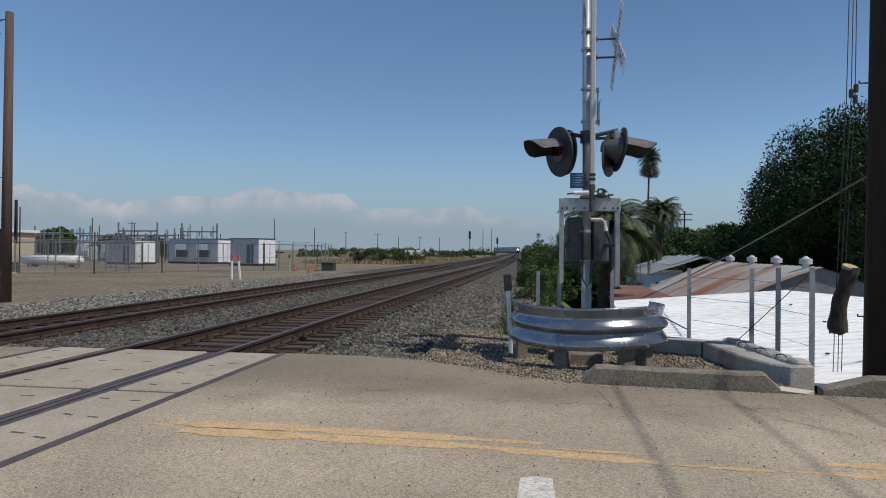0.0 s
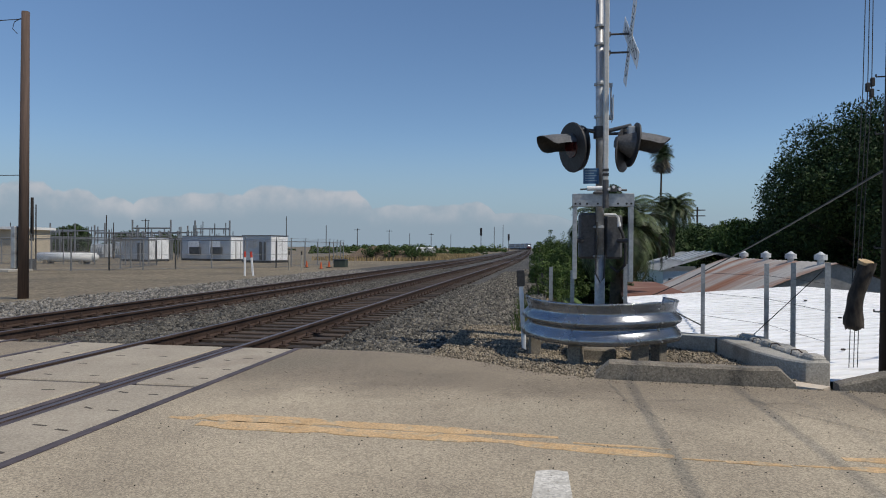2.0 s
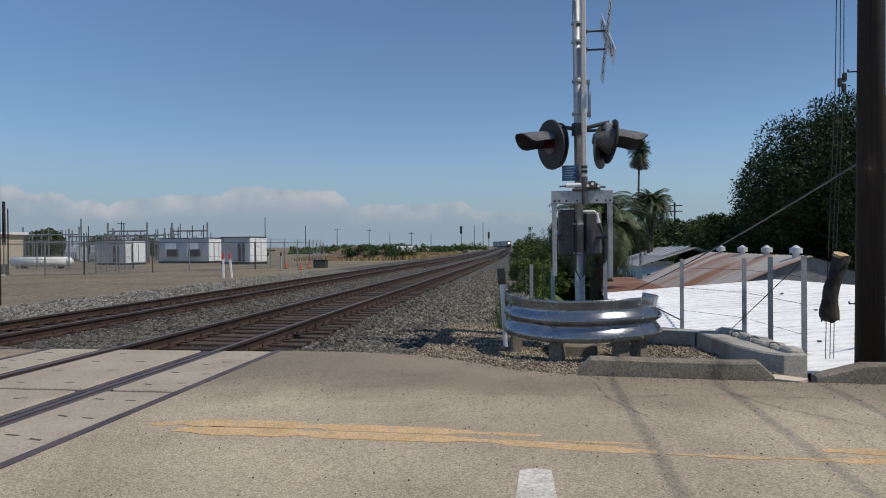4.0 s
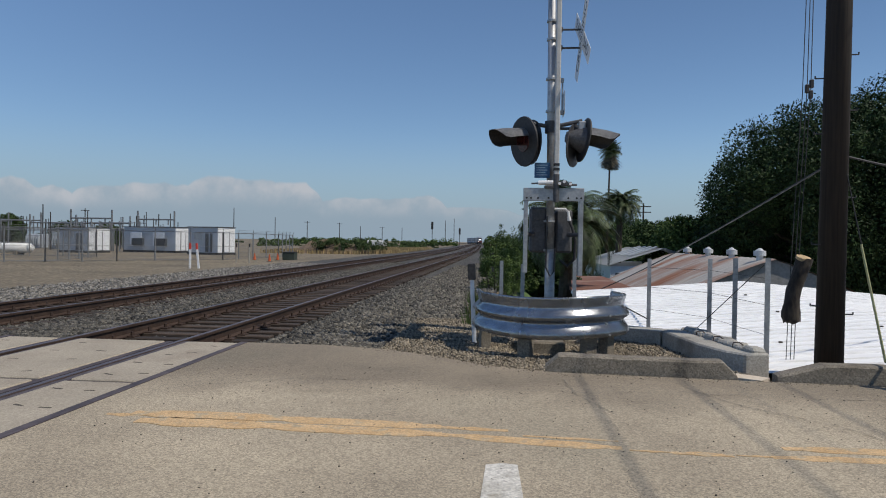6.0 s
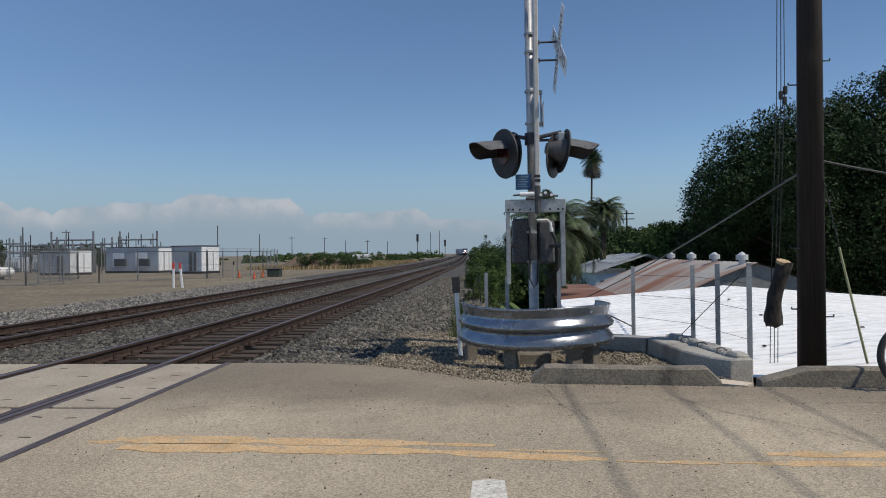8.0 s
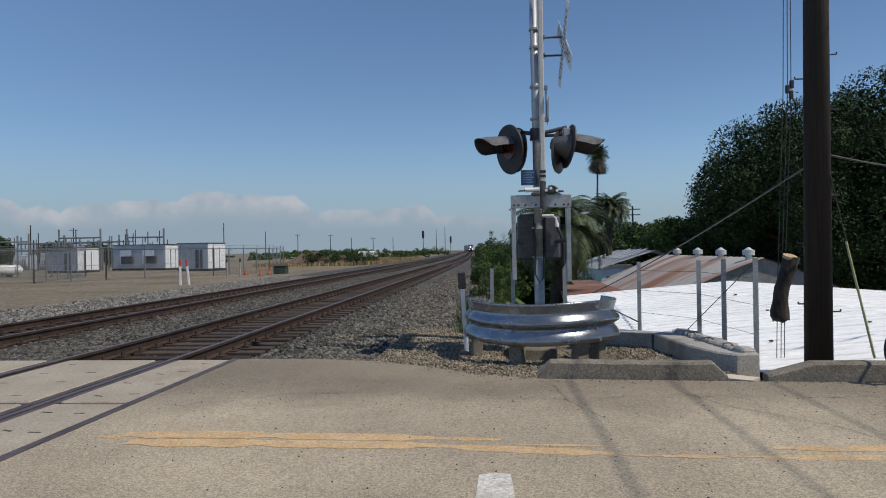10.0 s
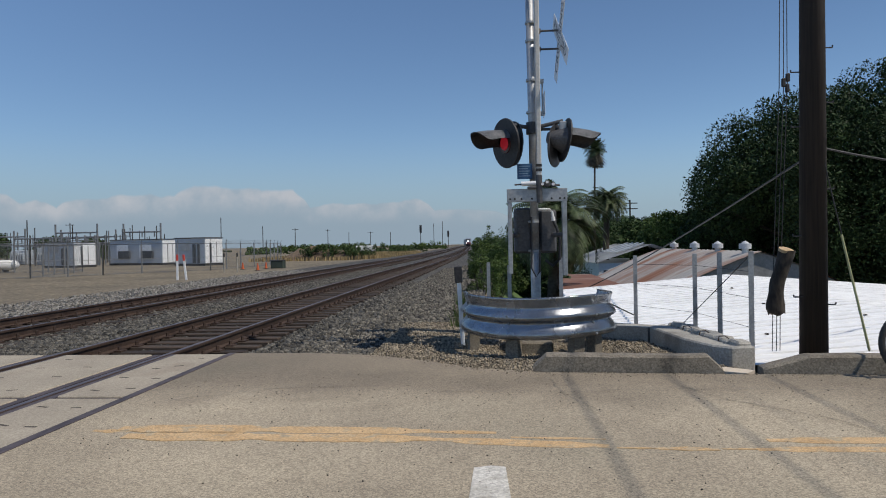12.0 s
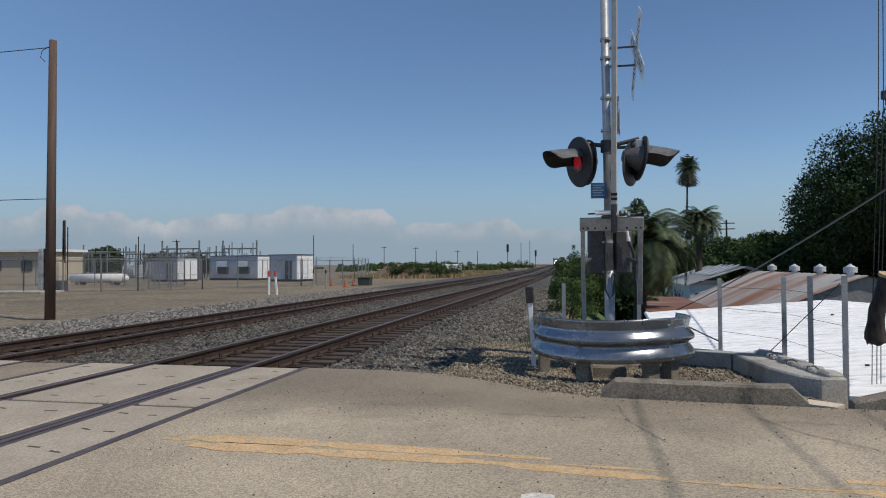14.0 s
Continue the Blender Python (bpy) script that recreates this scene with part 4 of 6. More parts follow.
# ---- buildings on the low side ----
def white_roof():
    ob = thing("low_building", "low building with a white corrugated metal roof", "building")
    X0, XR, X1, Y0, Y1 = 2.15, 7.0, 13.5, 8.9, 20.5

    def z_at(x, y):
        t = (y - Y0) / (Y1 - Y0)
        ridge = -0.06 + .34 * t
        return ridge - (.082 * (XR - x) if x < XR else .078 * (x - XR))
    pitch = .36
    n = int((Y1 - Y0) / pitch)
    for side, (a, b) in (("l", (X0, XR)), ("r", (XR, X1))):
        v, f = [], []
        ys = []
        for i in range(n):
            y = Y0 + i * pitch
            ys += [(y, 0), (y + .20, 0), (y + .215, .022), (y + .335, .022)]
        for y, dz in ys:
            edge = a - (.35 * (Y1 - y) / (Y1 - Y0) if side == "l" else 0)
            for x in (edge, (a + b) / 2, b):
                v.append((x, y, z_at(x, y) + dz))
        for j in range(len(ys) - 1):
            for i in range(2):
                k = j * 3 + i
                f.append((k, k + 1, k + 4, k + 3))
        r = raw("roof", v, f, M_WROOF)
        r.data.materials.append(M_WROOFD)
        # the upstand of each rib takes the darker lap tone
        for k, poly in enumerate(r.data.polygons):
            poly.material_index = 1 if (k // 2) % 4 == 1 else 0
        r.parent = ob
        r["label"] = "bright white corrugated roof sheet"
    bm = bmesh.new()
    chain(bm, [(X0 - .37 + .35 * k / 8, Y0 + (Y1 - Y0) * k / 8, z_at(X0, Y0 + (Y1 - Y0) * k / 8) - .03) for k in range(9)], .07, 6)
    part("edge_trim", bm, M_WROOF, ob, "white folded metal roof edge")
    bm = bmesh.new()
    box(bm, X0 + .15, X1 - .15, Y0 + .2, Y1 - .2, -3.4, -.75)
    part("wall", bm, M_GREYWALL, ob)
    for x, y in ((3.1, 12), (4.4, 10.8), (5.6, 14), (6.4, 11.7), (8.2, 12.8), (6.0, 17)):
        bm = bmesh.new()
        box(bm, x - .03, x + .035, y - .02, y + .02, z_at(x, y) + .015, z_at(x, y) + .045, .01)
        part("twig", bm, M_BARK, ob, "dark twig on the roof")


white_roof()


def barrel_building():
    ob = thing("barrel_roof_building", "old building with a rusting curved metal roof", "building")
    xc, hw, top, y0, y1 = 9.45, 5.0, .90, 24, 38.5
    v, f, n = [], [], 24
    xs = [-hw + 2 * hw * i / n for i in range(n + 1)]
    arc = [(x, top - .35 * abs(x) ** 1.15) for x in xs]
    ys = np.arange(y0, y1, .31)
    for j, y in enumerate(ys):
        for x, z in arc:
            v.append((xc + x, y, z + (.02 if j % 2 else 0)))
    for j in range(len(ys) - 1):
        for i in range(n):
            a = j * (n + 1) + i
            f.append((a, a + 1, a + n + 2, a + n + 1))
    r = raw("roof", v, f, M_RUSTROOF)
    r.parent = ob
    r["label"] = "rust streaked curved metal roof"
    bm = bmesh.new()
    vs = [bm.verts.new((xc + x * .995, y0 + .12, z - .03)) for x, z in arc] + [bm.verts.new((xc + hw * .98, y0 + .12, -3.4)), bm.verts.new((xc - hw * .98, y0 + .12, -3.4))]
    fc = bm.faces.new(vs)
    ex = bmesh.ops.extrude_face_region(bm, geom=[fc])
    bmesh.ops.translate(bm, vec=(0, y1 - y0 - .6, 0), verts=[e for e in ex["geom"] if isinstance(e, bmesh.types.BMVert)])
    bmesh.ops.recalc_face_normals(bm, faces=bm.faces[:])
    part("wall", bm, M_GREYWALL, ob, "grey sheet gable wall")
    bm = bmesh.new()
    prism(bm, [(2.4, 21.5), (5.2, 21.5), (5.4, 37), (3.2, 37)], -.55, -.42)
    part("lean_to_roof", bm, M_REDROOF, ob, "red rusted lean-to roof")


barrel_building()


def roof_vent(x, y, z, s):
    ob = thing("roof_vent", "round galvanised ventilator on the ridge", "roof vent", (x, y, z), group="ridge ventilators")
    bm = bmesh.new()
    tube(bm, (0, 0, -.15), (0, 0, .16), .14 * s, .14 * s, 14)
    part("neck", bm, M_VENT, ob)
    bm = bmesh.new()
    tube(bm, (0, 0, .13), (0, 0, .32), .25 * s, .25 * s, 16)
    part("drum", bm, M_VENT, ob)
    bm = bmesh.new()
    tube(bm, (0, 0, .32), (0, 0, .42), .19 * s, .03, 16)
    part("cap", bm, M_VENT, ob)


for y in (25.0, 28.2, 31.6, 35.4):
    roof_vent(9.25 + .02 * (y - 25), y, .86, .85)


def white_barn():
    ob = thing("white_barn", "white outbuilding with a pale grey pitched roof", "building")
    bm = bmesh.new()
    box(bm, 6.3, 11.5, 40, 52, -3.4, .05)
    wall = part("wall", bm, M_WHITEWALL, ob)
    for x in (6.7, 7.2):
        bm = bmesh.new()
        box(bm, x - .12, x + .12, 39.96, 40.03, -1.3, -.35)
        part("window", bm, M_DARKGLASS, wall)
    v = [(6.1, 39.8, .08), (9.4, 39.8, 1.15), (9.4, 52.2, 1.15), (6.1, 52.2, .08), (12.6, 39.8, .08), (12.6, 52.2, .08)]
    bm = bmesh.new()
    vs = [bm.verts.new(p) for p in v]
    bm.faces.new((vs[0], vs[1], vs[2], vs[3]))
    bm.faces.new((vs[1], vs[4], vs[5], vs[2]))
    bmesh.ops.solidify(bm, geom=bm.faces[:], thickness=.1)
    part("roof", bm, M_BARNROOF, ob)
    for i in range(4):
        bm = bmesh.new()
        box(bm, -.9, .9, -.25, .25, 0, .05, 0, pose(8.4, 41.5 + i * 1.6, .92, 0, -18, 0))
        part("skylight", bm, M_SHEDG, ob)


white_barn()


# ---- plants ----
def leaf_cloud(name, blobs, count, size, material, seed, squash=1.0):
    """Many small leaves in uneven clumps. blobs: (centre, radius)."""
    rs = np.random.RandomState(seed)
    vol = np.array([b[1] ** 2 for b in blobs])
    pick = rs.choice(len(blobs), count, p=vol / vol.sum())
    C = np.array([b[0] for b in blobs])[pick]
    R = np.array([b[1] for b in blobs])[pick]
    d = rs.normal(size=(count, 3))
    d /= np.linalg.norm(d, axis=1)[:, None]
    rad = R * rs.uniform(.45, 1, count) ** .5 * (1 + .03 * rs.normal(size=count))
    P = C + d * rad[:, None] * np.array([1, 1, squash])
    a = rs.normal(size=(count, 3))
    a /= np.linalg.norm(a, axis=1)[:, None]
    b = np.cross(a, d + .35 * rs.normal(size=(count, 3)))
    b /= np.linalg.norm(b, axis=1)[:, None] + 1e-9
    s = size * rs.uniform(.6, 1.4, (count, 1))
    v = np.stack([P - a * s, P + b * s * .45, P + a * s, P - b * s * .45], 1).reshape(-1, 3)
    me = bpy.data.meshes.new(name)
    me.vertices.add(4 * count)
    me.vertices.foreach_set("co", v.reshape(-1))
    me.loops.add(4 * count)
    me.loops.foreach_set("vertex_index", np.arange(4 * count))
    me.polygons.add(count)
    me.polygons.foreach_set("loop_start", np.arange(0, 4 * count, 4))
    me.update(calc_edges=True)
    me.materials.append(material)
    return new(name, me)


def tree(name, x, y, z0, h, spread, count, leaf, mat, label, seed, low=.35):
    """A broad dome of leafy clumps on a trunk with limbs."""
    ob = thing(name, label, "tree", (x, y, z0))
    rnd = random.Random(seed)
    bm = bmesh.new()
    tube(bm, (0, 0, -.2), (.2, 0, h * .4), h * .035, h * .022, 10)
    blobs = []
    for i in range(44):
        outer = i < 36
        a = i * 2.39996 + rnd.uniform(-.3, .3)
        t = ((i + .5) / 36) ** .8 if outer else rnd.random() * .8
        big = spread * rnd.uniform(.20, .31)
        env = spread * max(0.0, 1 - t ** 3.6) ** .42 * (1 - .12 * (1 - t))
        rr = max(0.0, env - big * .8) * (rnd.uniform(.9, 1.05) if outer else rnd.uniform(.2, .7))
        c = Vector((rr * math.cos(a), rr * math.sin(a), h * low + (h * (1 - low) - big) * t))
        blobs.append((tuple(c), big))
        for k in range(5 if outer else 0):
            # smaller clumps that break the outline
            d = Vector((rnd.gauss(0, 1), rnd.gauss(0, 1), rnd.gauss(.3, .8))).normalized()
            blobs.append((tuple(c + d * big * rnd.uniform(.7, 1.0)), big * rnd.uniform(.22, .42)))
        if i % 3 == 0:
            tube(bm, (.15, 0, h * rnd.uniform(.2, .4)), c, h * .012, h * .003, 6)
    part("trunk", bm, M_BARK, ob)
    cr = leaf_cloud("crown", blobs, count, leaf, mat, seed)
    cr.parent = ob
    return ob


tree("broad_tree", 18.7, 41, -3.2, 13.5, 8.1, 150000, .092, M_LEAF, "large dark green broadleaf tree with dense crown", 11, .16)
tree("broad_tree", 26.8, 42, -3.2, 17.0, 8.6, 120000, .10, M_LEAF, "taller dark green broadleaf tree behind a pole", 12, .14)
tree("broad_tree", 33.5, 46, -3.2, 15, 8, 20000, .24, M_LEAF, "dark green broadleaf tree with wide crown", 13, .14)
tree("broad_tree", 21.0, 50, -3.2, 10, 7.5, 15000, .24, M_LEAF, "shaded dark green tree behind others", 14, .1)
tree("small_tree", 11.4, 44, -3.2, 6.6, 2.4, 14000, .10, M_LEAF2, "small lighter green tree behind the barn", 15, .35)
for i, (x, y, h, s) in enumerate(((13, 62, 7.5, 4.6), (18, 70, 8.0, 5.5), (24, 78, 9, 6), (9, 75, 8, 5), (30, 90, 9.5, 7), (14.5, 82, 8.5, 6))):
    tree("hedge_tree", x, y, -3.2, h * .93, s, 22000, .14, M_LEAF3, "rounded green tree beyond the old roofs", 20 + i, .2)


def shrub(name, x, y, z0, r, h, count, leaf, mat, label, seed):
    rnd = random.Random(seed)
    blobs = [((rnd.uniform(-r, r) * .8, rnd.uniform(-r, r) * .8, h * rnd.uniform(.1, .8)), r * rnd.uniform(.18, .42)) for _ in range(16)]
    blobs += [((b[0][0] + rnd.uniform(-.1, .1), b[0][1], min(h, b[0][2] + b[1] * rnd.uniform(.8, 1.6))), b[1] * .35) for b in blobs]
    ob = thing(name, label, "shrub", (x, y, z0))
    bm = bmesh.new()
    for c, _ in blobs[::3]:
        tube(bm, (c[0] * .3, c[1] * .3, -.1), c, .016, .004, 5)
    part("branchwork", bm, M_BARK, ob)
    cr = leaf_cloud("foliage", blobs, count, leaf, mat, seed)
    cr.parent = ob
    return ob


for i, (x, y, r, h, mat) in enumerate(((-.25, 21, .5, 2.0, M_LEAF2), (.2, 24, .7, 2.6, M_LEAF2), (-.2, 28, .7, 2.5, M_LEAF2), (.7, 31, .9, 3.2, M_LEAF2), (-.1, 36, 1.0, 3.0, M_LEAF2), (.9, 41, 1.3, 4.0, M_LEAF3), (.6, 50, 1.6, 4.2, M_LEAF3), (1.9, 46, 1.6, 4.6, M_LEAF3), (3.3, 19.5, .8, 1.5, M_LEAF3), (2.0, 15, .5, 1.4, M_LEAF3), (1.3, 60, 2.0, 4.8, M_LEAF3), (3.4, 40, 1.5, 3.4, M_LEAF3), (5.0, 44, 1.6, 3.2, M_LEAF3))):
    shrub("shrub", x, y, ground_z(x, y), r * 1.1, h * (.72 if y < 38 else .95), 5000, .030 if y < 30 else .055, mat, "leafy green shrub on the embankment slope", 40 + i)
for i, (x, y, h, s) in enumerate(((1.3, 70, 4.6, 1.7), (1.4, 88, 4.9, 2.0), (1.5, 112, 5.2, 2.6), (4.5, 100, 6.0, 3), (.2, 150, 5.8, 3.2), (-2.0, 205, 6.0, 4), (-6, 280, 6.2, 5), (-10, 360, 6.6, 5.5), (-16, 470, 7.5, 6))):
    if y > 140:
        x = T1 + track_x(y) + 5 + 1.4 * s
    tree("lineside_tree", x, y, -3.1, h, s, 7000, .09 + .0009 * y, M_LEAF3, "green tree beside the railway line", 70 + i, .15)


def palm(name, x, y, z0, h, r, fronds, droop, trunk_r, label, seed, skirt=0, leaflet=.2, hang=.8, rows=26):
    ob = thing(name, label, "palm", (x, y, z0))
    rnd = random.Random(seed)
    bm = bmesh.new()
    n = 12
    for i in range(n):
        tube(bm, (0.02 * i, 0, h * i / n), (0.02 * (i + 1), 0, h * (i + 1) / n), trunk_r * (1.06 - .3 * i / n), trunk_r * (.96 - .3 * i / n), 10)
    part("trunk", bm, M_TRUNK, ob)
    top = Vector((.24, 0, h))

    def frond_set(nm, count, el0, el1, mat, length):
        """Arching ribs with narrow leaflets on both sides."""
        v, f = [], []
        for k in range(count):
            a = math.tau * (k * .618 + rnd.uniform(-.04, .04))
            el = radians(el0 + (el1 - el0) * ((k + .5) / count) + rnd.uniform(-6, 6))
            dirh = Vector((math.cos(a), math.sin(a), 0))
            side = Vector((-math.sin(a), math.cos(a), 0))
            L = length * rnd.uniform(.82, 1.08)
            p, e = top.copy(), el
            twist = rnd.uniform(-.5, .5)
            for s in range(rows):
                t = (s + 1) / rows
                way = dirh * math.cos(e) + Vector((0, 0, math.sin(e)))
                q = p + way * (L / rows)
                over = (side * math.cos(twist) + way.cross(side) * math.sin(twist))
                wr = .012 * length * (1.1 - t)
                i0 = len(v)
                v.extend([p - over * wr, p + over * wr, q + over * wr * .8, q - over * wr * .8])
                f.append((i0, i0 + 1, i0 + 2, i0 + 3))
                if t > .1:
                    ll = L * leaflet * (.35 + .65 * math.sin(math.pi * min(1, t * .92 + .08)) ** .6) * rnd.uniform(.8, 1.15)
                    for sg in (-1, 1):
                        tip = p + over * sg * ll * .75 + way * ll * .62 - Vector((0, 0, ll * .28))
                        i0 = len(v)
                        v.extend([p, p + way * (L / rows) * .86, tip])
                        f.append((i0, i0 + 1, i0 + 2))
                p = q
                e -= droop / rows * (.5 + t)
        o = raw(nm, v, f, mat)
        o.parent = ob
        return o

    frond_set("fronds", fronds, -28, 84, M_PALM, r)
    if skirt:
        frond_set("dry_fronds", skirt, -84, -45, M_PALMDRY, r * hang)
    return ob


palm("fan_palm", 9.0, 60, -3.2, 12.7, 1.2, 44, .9, .10, "tall thin fan palm with a small round crown", 3, 30, .5, 1.45, 6)
palm("date_palm", 7.95, 48, -3.2, 7.3, 1.8, 150, 1.7, .26, "broad date palm with arching green fronds", 5, 30)
tree("small_tree", 2.2, 37, -3.2, 4.4, 1.6, 6000, .15, M_LEAF, "dark leafy tree behind the crossing signal", 31, .15)
tree("small_tree", 3.4, 33, -3.2, 3.0, 1.2, 4000, .13, M_LEAF, "low dark leafy tree behind the crossing signal", 32, .15)
tree("slim_tree", 3.9, 45, -3.2, 8.8, .95, 7000, .06, M_LEAF, "slim dark tree rising behind the crossing signal", 33, .55)
palm("date_palm", 2.45, 28, -3.2, 5.25, 2.55, 130, 2.0, .30, "date palm with long drooping fronds by the signal", 6, 20)


# grassy slope behind the signal
v, f = [], []
gy = [12.5 + 1.2 * j for j in range(48)]
gx = [.1 + .45 * i for i in range(14)]
for y in gy:
    for x in gx:
        v.append((x, y, ground_z(x, y) + .03 + .05 * noise.noise((x * 2, y * 2, 0))))
for j in range(len(gy) - 1):
    for i in range(len(gx) - 1):
        k = j * len(gx) + i
        f.append((k, k + 1, k + 1 + len(gx), k + len(gx)))
tagged(raw("grass_slope", v, f, M_GRASS, True), "green grass on the slope below the railway", "grass", kind="structure")

# ---- field on the far side of the tracks ----
FZ = -.36


def shed(x, y, w, d, h, yaw, label, windows=False):
    ob = thing("equipment_shed", label, "shed", (x, y, FZ), group="equipment sheds")
    ob.rotation_euler = (0, 0, radians(yaw))
    bm = bmesh.new()
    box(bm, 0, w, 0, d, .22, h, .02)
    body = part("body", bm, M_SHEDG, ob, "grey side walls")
    # the end wall has a paler colour than the sides
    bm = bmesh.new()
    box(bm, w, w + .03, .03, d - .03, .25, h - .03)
    part("end_wall", bm, M_SHEDW, ob, "bright white end wall, paler than the sides")
    bm = bmesh.new()
    box(bm, -.08, w + .1, -.08, d + .08, h, h + .07, .01)
    part("roof", bm, M_BOX, ob)
    bm = bmesh.new()
    box(bm, -.05, w + .05, -.05, d + .05, 0, .22)
    part("skid_base", bm, M_BLACK, ob)
    bm = bmesh.new()
    box(bm, w + .03, w + .06, d * .35, d * .62, .3, h * .82)
    door = part("door", bm, M_SHEDW, ob)
    bm = bmesh.new()
    box(bm, w + .03, w + .05, d * .31, d * .35, .3, h * .84)
    box(bm, w + .03, w + .05, d * .62, d * .66, .3, h * .84)
    part("door_frame", bm, M_DARKGLASS, door)
    if windows:
        for fx in (.18, .62):
            bm = bmesh.new()
            box(bm, w * fx, w * (fx + .22), -.25, 0, .75, 1.55, .03)
            unit = part("cooling_unit", bm, M_DARKGLASS, ob)
            bm = bmesh.new()
            box(bm, w * fx + .1, w * (fx + .22) - .1, -.28, -.25, 1.55, 2.2, .02)
            part("duct_cover", bm, M_SHEDW, unit)
            bm = bmesh.new()
            box(bm, w * (fx - .05), w * fx, -.02, .0, .7, 2.2)
            part("pale_panel", bm, M_SHEDW, ob)
    else:
        bm = bmesh.new()
        box(bm, w * .2, w * .5, -.04, 0, 1.5, 2.2)
        part("louvre", bm, M_ALU, ob)
        for fx, fw in ((.60, .10), (.76, .07)):
            bm = bmesh.new()
            box(bm, w * fx, w * (fx + fw), -.10, 0, .3, h * .78, .02)
            part("conduit_panel", bm, M_DARKGLASS, ob)
    return ob


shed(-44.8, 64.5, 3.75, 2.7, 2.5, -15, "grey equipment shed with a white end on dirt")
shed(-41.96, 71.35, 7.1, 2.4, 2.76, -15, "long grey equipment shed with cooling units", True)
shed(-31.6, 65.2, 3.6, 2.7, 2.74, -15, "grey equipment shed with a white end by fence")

# low tan building and yard at the far side
bd = thing("tan_building", "low tan stucco building with a flat roof", "building")
bm = bmesh.new()
box(bm, -72, -49.2, 56, 59.5, FZ, 2.75)
part("wall", bm, M_TANWALL, bd)
bm = bmesh.new()
box(bm, -72.4, -48.9, 55.6, 59.9, 2.75, 3.0)
part("roof", bm, M_WHITEWALL, bd)
for x in (-60, -56, -52.5):
    bm = bmesh.new()
    box(bm, x - .6, x + .6, 55.95, 56.02, .9, 2.0)
    part("window", bm, M_DARKGLASS, bd)
tw = thing("small_tower", "pale cabin with a dark window above a wall", "cabin")
bm = bmesh.new()
box(bm, -56, -51.2, 49, 50.6, FZ, 3.6)
part("wall", bm, M_WHITEWALL, tw)
bm = bmesh.new()
box(bm, -56.2, -51.0, 48.8, 50.8, 3.6, 3.85)
part("roof", bm, M_GREYWALL, tw)
bm = bmesh.new()
box(bm, -52.6, -51.5, 48.95, 49.02, 2.4, 3.3)
part("window", bm, M_DARKGLASS, tw)

tk = thing("white_tank", "long white horizontal tank on the dirt yard", "tank")
bm = bmesh.new()
tube(bm, (-44.9, 53, .25), (-39.5, 53, .25), .42, .42, 16)
tube(bm, (-45.2, 53, .25), (-44.9, 53, .25), .2, .42, 16)
tube(bm, (-39.5, 53, .25), (-39.2, 53, .25), .42, .2, 16)
part("drum", bm, M_TANK, tk, smooth=True)
for x in (-44, -40.5):
    bm = bmesh.new()
    box(bm, x - .15, x + .15, 52.5, 53.5, FZ, 0)
    part("saddle", bm, M_KERB, tk)


def chain_fence(pts, h, label, post_mat=None):
    """Posts, top rail and a see-through mesh of thin wires."""
    ob = thing("chain_link_fence", label, "fence")
    for (x0, y0), (x1, y1) in zip(pts, pts[1:]):
        ln = math.hypot(x1 - x0, y1 - y0)
        n = max(1, round(ln / 2.4))
        for i in range(n + 1):
            x, y = x0 + (x1 - x0) * i / n, y0 + (y1 - y0) * i / n
            bm = bmesh.new()
            tube(bm, (x, y, FZ), (x, y, FZ + h), .048, .048, 6)
            tube(bm, (x, y, FZ + h), (x + .12, y - .2, FZ + h + .3), .02, .02, 5)
            part("post", bm, M_FENCEW, ob)
        for dx, dy, z, r in ((0, 0, h, .03), (0, 0, .08, .015), (0, 0, h * .5, .014), (.05, -.08, h + .12, .008), (.1, -.17, h + .24, .008)):
            bm = bmesh.new()
            tube(bm, (x0 + dx, y0 + dy, FZ + z), (x1 + dx, y1 + dy, FZ + z), r, r, 5)
            part("rail_bar", bm, M_FENCEW, ob)
        v, f = [], []
        step = .15
        m = int((ln + h) / step)
        ux, uy = (x1 - x0) / ln, (y1 - y0) / ln
        for s in (1, -1):
            for i in range(m):
                a = i * step - (h if s > 0 else 0)
                pa, pb = (a, 0), (a + s * h, h)
                (sa, za), (sb, zb) = pa, pb
                if s < 0:
                    sa, sb = i * step, i * step - h
                lo, hi = max(0, min(sa, sb)), min(ln, max(sa, sb))
                if hi <= lo:
                    continue
                def zz(q):
                    return h * (q - sa) / (sb - sa)
                k = len(v)
                for q, o in ((lo, 0), (lo, .006), (hi, .006), (hi, 0)):
                    v.append((x0 + ux * q, y0 + uy * q, FZ + zz(q) + o * 1.8))
                f.append((k, k + 1, k + 2, k + 3))
        ms = raw("mesh_wire", v, f, M_FENCEW)
        ms.parent = ob
        ms["kind"] = "stuff"
    return ob


chain_fence([(-47, 33.5), (-34.5, 36.5), (-29.0, 40.2), (-26.2, 43.5), (-21.5, 50), (-20.5, 60), (-22, 69)], 2.1, "galvanised chain-link fence round the equipment yard")
chain_fence([(-29.0, 40.2), (-33, 52), (-46, 50)], 2.1, "galvanised chain-link fence inside the yard")


def slim_pole(x, y, h, r, label, arms=0, z0=FZ):
    ob = thing("distant_pole", label, "pole", (x, y, z0))
    bm = bmesh.new()
    tube(bm, (0, 0, 0), (0, 0, h), r, r * .7, 8)
    part("shaft", bm, M_POLE, ob)
    for k in range(arms):
        bm = bmesh.new()
        box(bm, -1.2, 1.2, -.06, .06, h - .6 - k * .9, h - .45 - k * .9)
        part("cross_arm", bm, M_POLE, ob)
    return ob


